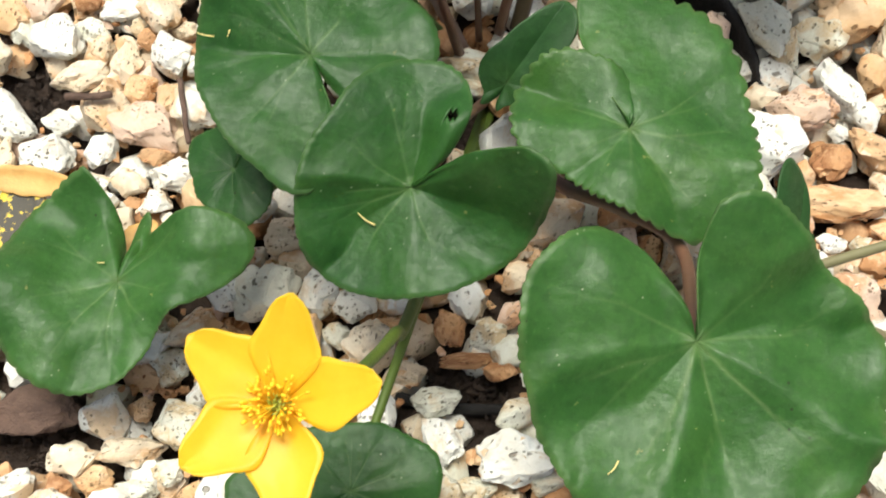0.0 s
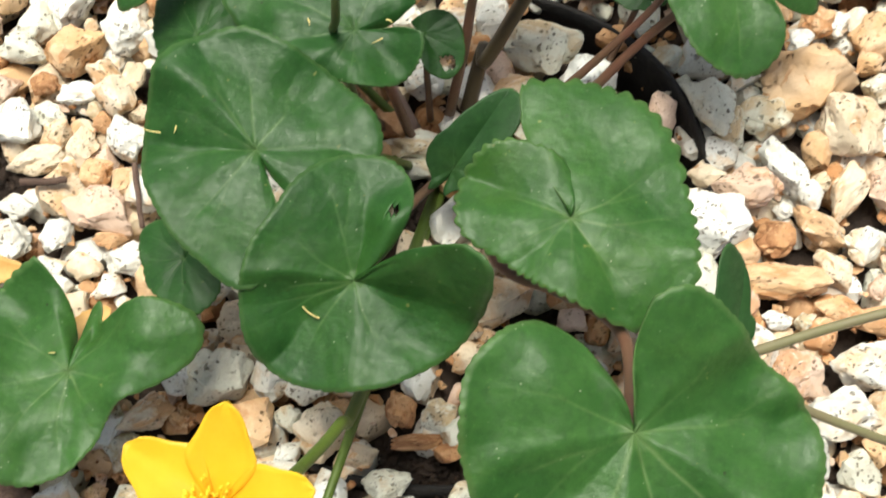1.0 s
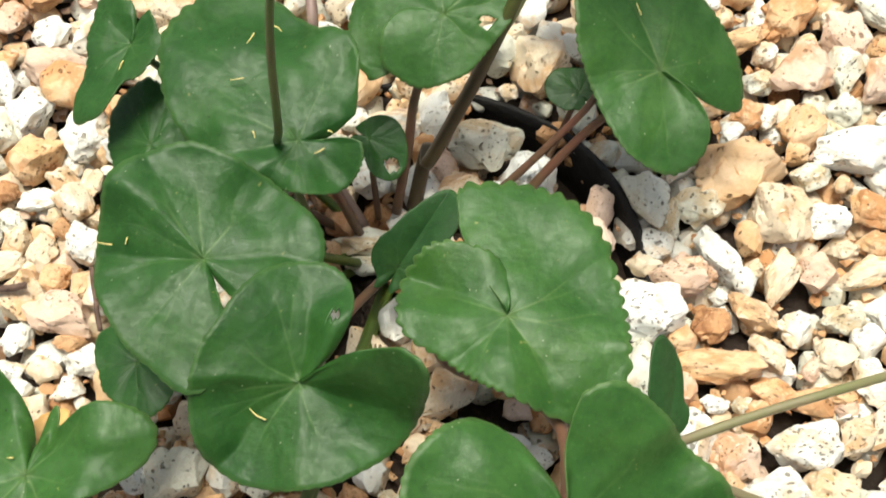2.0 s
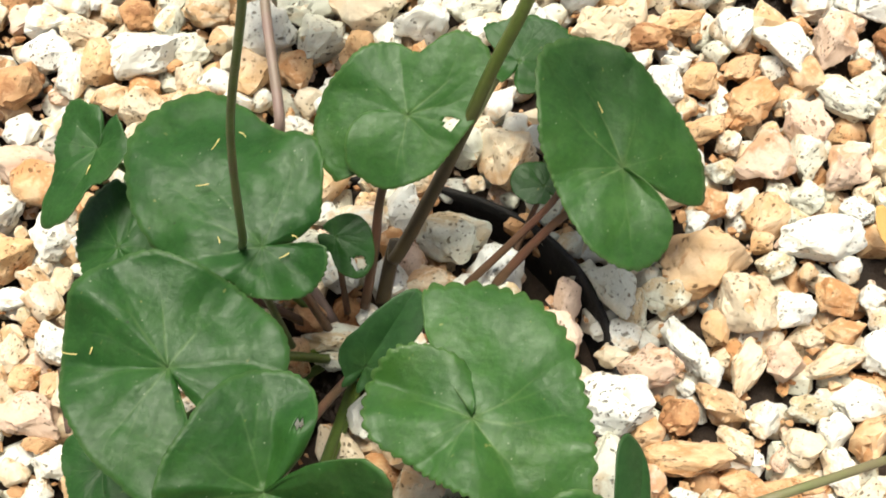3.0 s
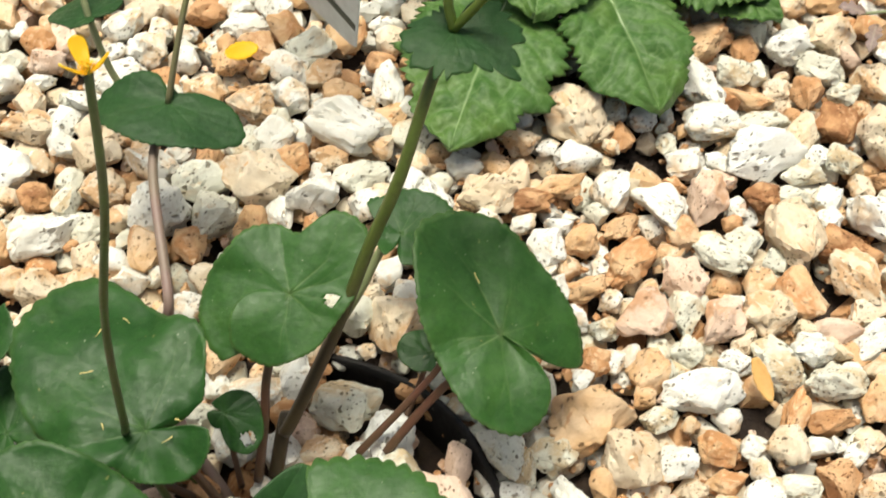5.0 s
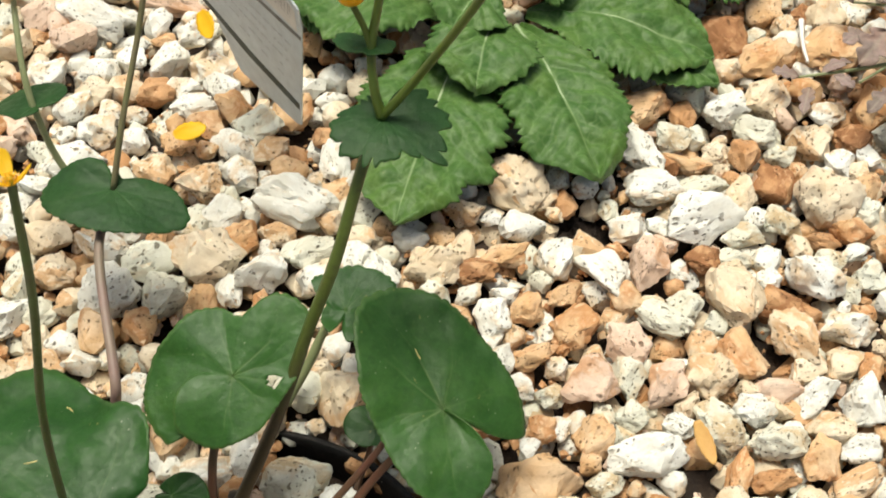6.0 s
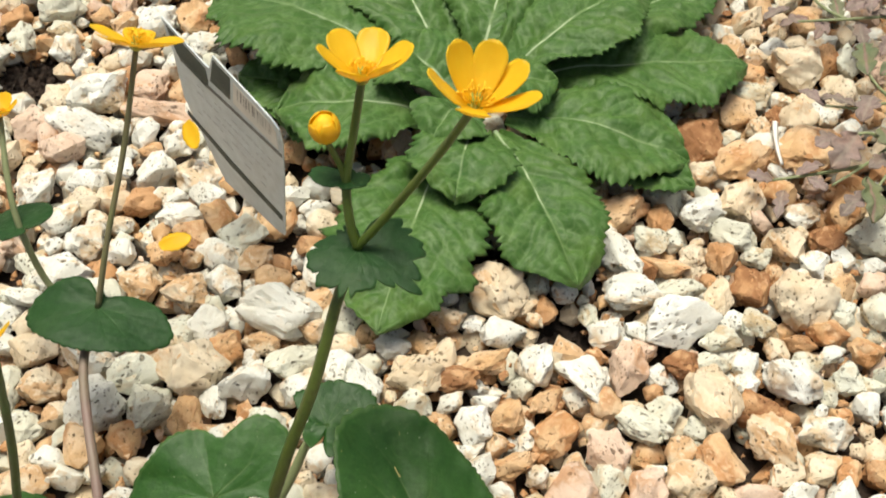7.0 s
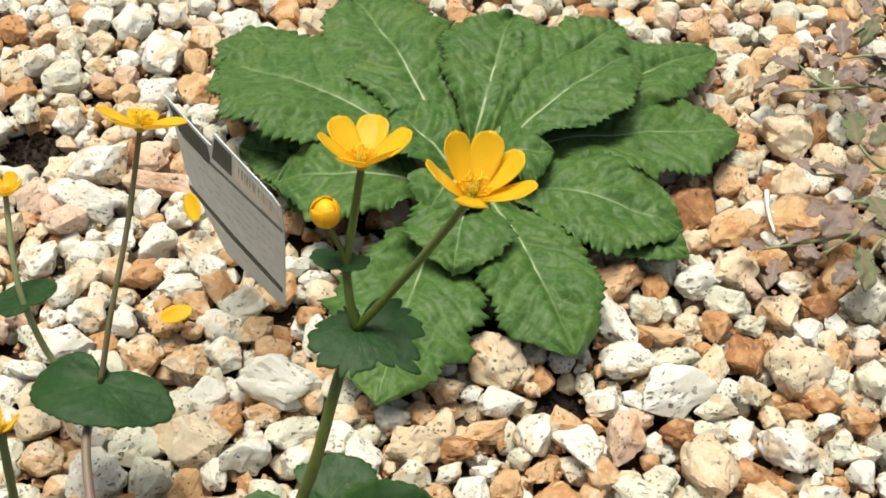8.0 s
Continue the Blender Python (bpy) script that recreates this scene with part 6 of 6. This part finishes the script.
lobed_leaf(straggler, 0.296, 0.410, 0.016, -79, 18, 9, PINK_LEAF)
lobed_leaf(straggler, 0.352, 0.479, 0.032, 167, 13, 11, GREY_LEAF)
lobed_leaf(straggler, 0.329, 0.448, 0.030, 32, 15, 9, PINK_LEAF)
lobed_leaf(straggler, 0.309, 0.406, 0.020, 93, 18, 9, GREY_LEAF)
lobed_leaf(straggler, 0.316, 0.291, 0.020, -143, 18, 10, PINK_LEAF)

# ---- fallen petals and litter ----
def scrap(name, place, heading, length, width, material, label, category, tilt=(0, 0), curl=0.3):
    """A small fallen petal or dry leaf, cupped and lying on the stones."""
    rows, values = [], []
    for i in range(15):
        s = i / 14
        half = 0.5 * width * math.sin(math.pi * min(1, 0.06 + 0.92 * s)) ** 0.6 * (1 + 0.06 * math.sin(s * 31))
        rows.append([Vector((length * (s - 0.5), half * q, curl * (half * q * q * 0.7 + length * (s - 0.5) ** 2 * 0.6))) for q in (-1, -0.6, -0.2, 0.2, 0.6, 1)])
        values.extend([0.3 * (1 - s)] * 6)
    ob = link(name, grid_mesh(name, rows, values), material)
    ob.matrix_basis = pose(*place, tilt[0], tilt[1], heading)
    thicken(ob, 0.0004)
    return tagged(ob, label, category)


def twig(points, r0, r1, material, label, name="twig"):
    line = [q + 0.25 * r0 * Vector((noise.noise(q * 400), noise.noise(q * 400 + Vector((9, 0, 0))), 0)) for q in spline(points, 4)]
    ob = link(name, tube_mesh(name, line, r0, r1, steps=3, ribs=0.2), material)
    return tagged(ob, label, "twig")


def fallen_stamen(place, heading, length, slope):
    """A shed thread of a flower lying on a leaf."""
    up = Vector((-slope[0], -slope[1], 1)).normalized()
    d = Vector((math.cos(radians(heading)), math.sin(radians(heading)), 0))
    d = (d - up * d.dot(up)).normalized()
    c = Vector(place)
    ob = link("fallen_stamen", tube_mesh("fallen_stamen", [c - d * length / 2, c + up * 0.0004, c + d * length / 2 + up.cross(d) * length * 0.15], 0.00014, 0.00028, steps=4, sides=6), STAMEN_THREAD)
    return tagged(ob, "tiny fallen yellow stamen lying on a leaf", "stamen", "fallen stamens")


scrap("fallen_petal", (-0.0463, 0.2162, 0.0060), 35, 0.0165, 0.0098, PETAL, "fallen yellow petal lying on white gravel", "petal", (15, 5), 0.3)
scrap("fallen_petal", (-0.0489, 0.2839, 0.0140), -62, 0.018, 0.0105, PETAL, "fallen orange-yellow petal between white stones", "petal", (40, 10), 0.3)
scrap("fallen_petal", (0.1924, 0.0682, 0.0000), -65, 0.019, 0.007, DRY_LEAF, "dry straw-coloured petal among the stones", "petal", (10, 20), 0.3)
scrap("dead_leaf", (-0.1378, -0.0879, 0.0040), 5, 0.032, 0.01, DRY_LEAF, "dry tan leaf with a wavy edge", "leaf", (20, 0), 0.5)
scrap("dead_leaf", (-0.0994, -0.1015, 0.0040), 60, 0.02, 0.01, DRY_LEAF, "dry ochre leaf under a green one", "leaf", (0, 10), 0.3)
scrap("spotted_leaf", (-0.1371, -0.1108, 0.0020), 95, 0.05, 0.022, SPOTTED_LEAF, "dark withered leaf covered in yellow spots", "leaf", (0, 0), 0.2)
fallen_stamen((-0.0483, 0.0126, 0.0796), 60, 0.0042, (0.0, 0.22))
fallen_stamen((-0.0498, -0.0013, 0.0765), 10, 0.0042, (0.0, 0.22))
fallen_stamen((-0.0404, 0.0173, 0.0806), 140, 0.0028, (0.0, 0.22))
fallen_stamen((-0.0409, -0.0176, 0.0729), 110, 0.0028, (0.0, 0.22))
fallen_stamen((-0.0176, -0.0133, 0.0739), 150, 0.0021, (0.0, 0.22))
fallen_stamen((-0.0199, -0.0200, 0.0724), 30, 0.0035, (0.0, 0.22))
fallen_stamen((-0.0953, 0.0114, 0.0549), 70, 0.0035, (0.3, 0.1))
fallen_stamen((-0.0750, -0.0628, 0.0734), -10, 0.0049, (0.0, 0.16))
fallen_stamen((-0.0686, -0.0609, 0.0737), 80, 0.0021, (0.0, 0.16))
fallen_stamen((-0.0206, -0.1034, 0.0642), -35, 0.0056, (0.0, 0.36))
fallen_stamen((-0.0986, -0.1181, 0.0278), 0, 0.0021, (0.1, 0.1))
fallen_stamen((-0.1167, -0.1355, 0.0242), 70, 0.0028, (0.1, 0.1))
fallen_stamen((0.0545, -0.1553, 0.0632), 55, 0.0042, (-0.08, 0.2))
fallen_stamen((0.0727, 0.0610, 0.0619), -60, 0.0042, (-0.35, 0.3))
twig([(-0.1385, -0.0544, 0.0010), (-0.1298, -0.0531, 0.0020), (-0.1230, -0.0508, 0.0020)], 0.0012, 0.0011, TWIG, "short brown broken twig between stones")
def bark_chip(place, heading, size, label):
    """A flat splintered piece of bark with worn edges."""
    pts, faces = stone_shape(77, True)
    mesh = bpy.data.meshes.new("bark_chip")
    mesh.from_pydata([(p.x * size[0] / 0.02, p.y * size[1] / 0.02, p.z * size[2] / 0.02) for p in pts], [], faces)
    ob = link("bark_chip", mesh, TWIG, smooth=False)
    ob.matrix_basis = pose(*place, 6, -4, heading)
    return tagged(ob, label, "bark")


bark_chip((-0.116, -0.158, -0.006), 12, (0.034, 0.017, 0.011), "dark brown piece of bark lying on the soil")
twig([(0.2639, 0.3294, 0.0060), (0.2631, 0.3146, 0.0040), (0.2650, 0.3014, 0.0010)], 0.0016, 0.0008, WHITE_STICK, "small bleached white stick on gravel")
twig([(-0.1033, -0.0391, 0.0000), (-0.0978, -0.0518, 0.0010), (-0.0934, -0.0622, 0.0000)], 0.0009, 0.0008, TWIG, "thin dark twig between stones")
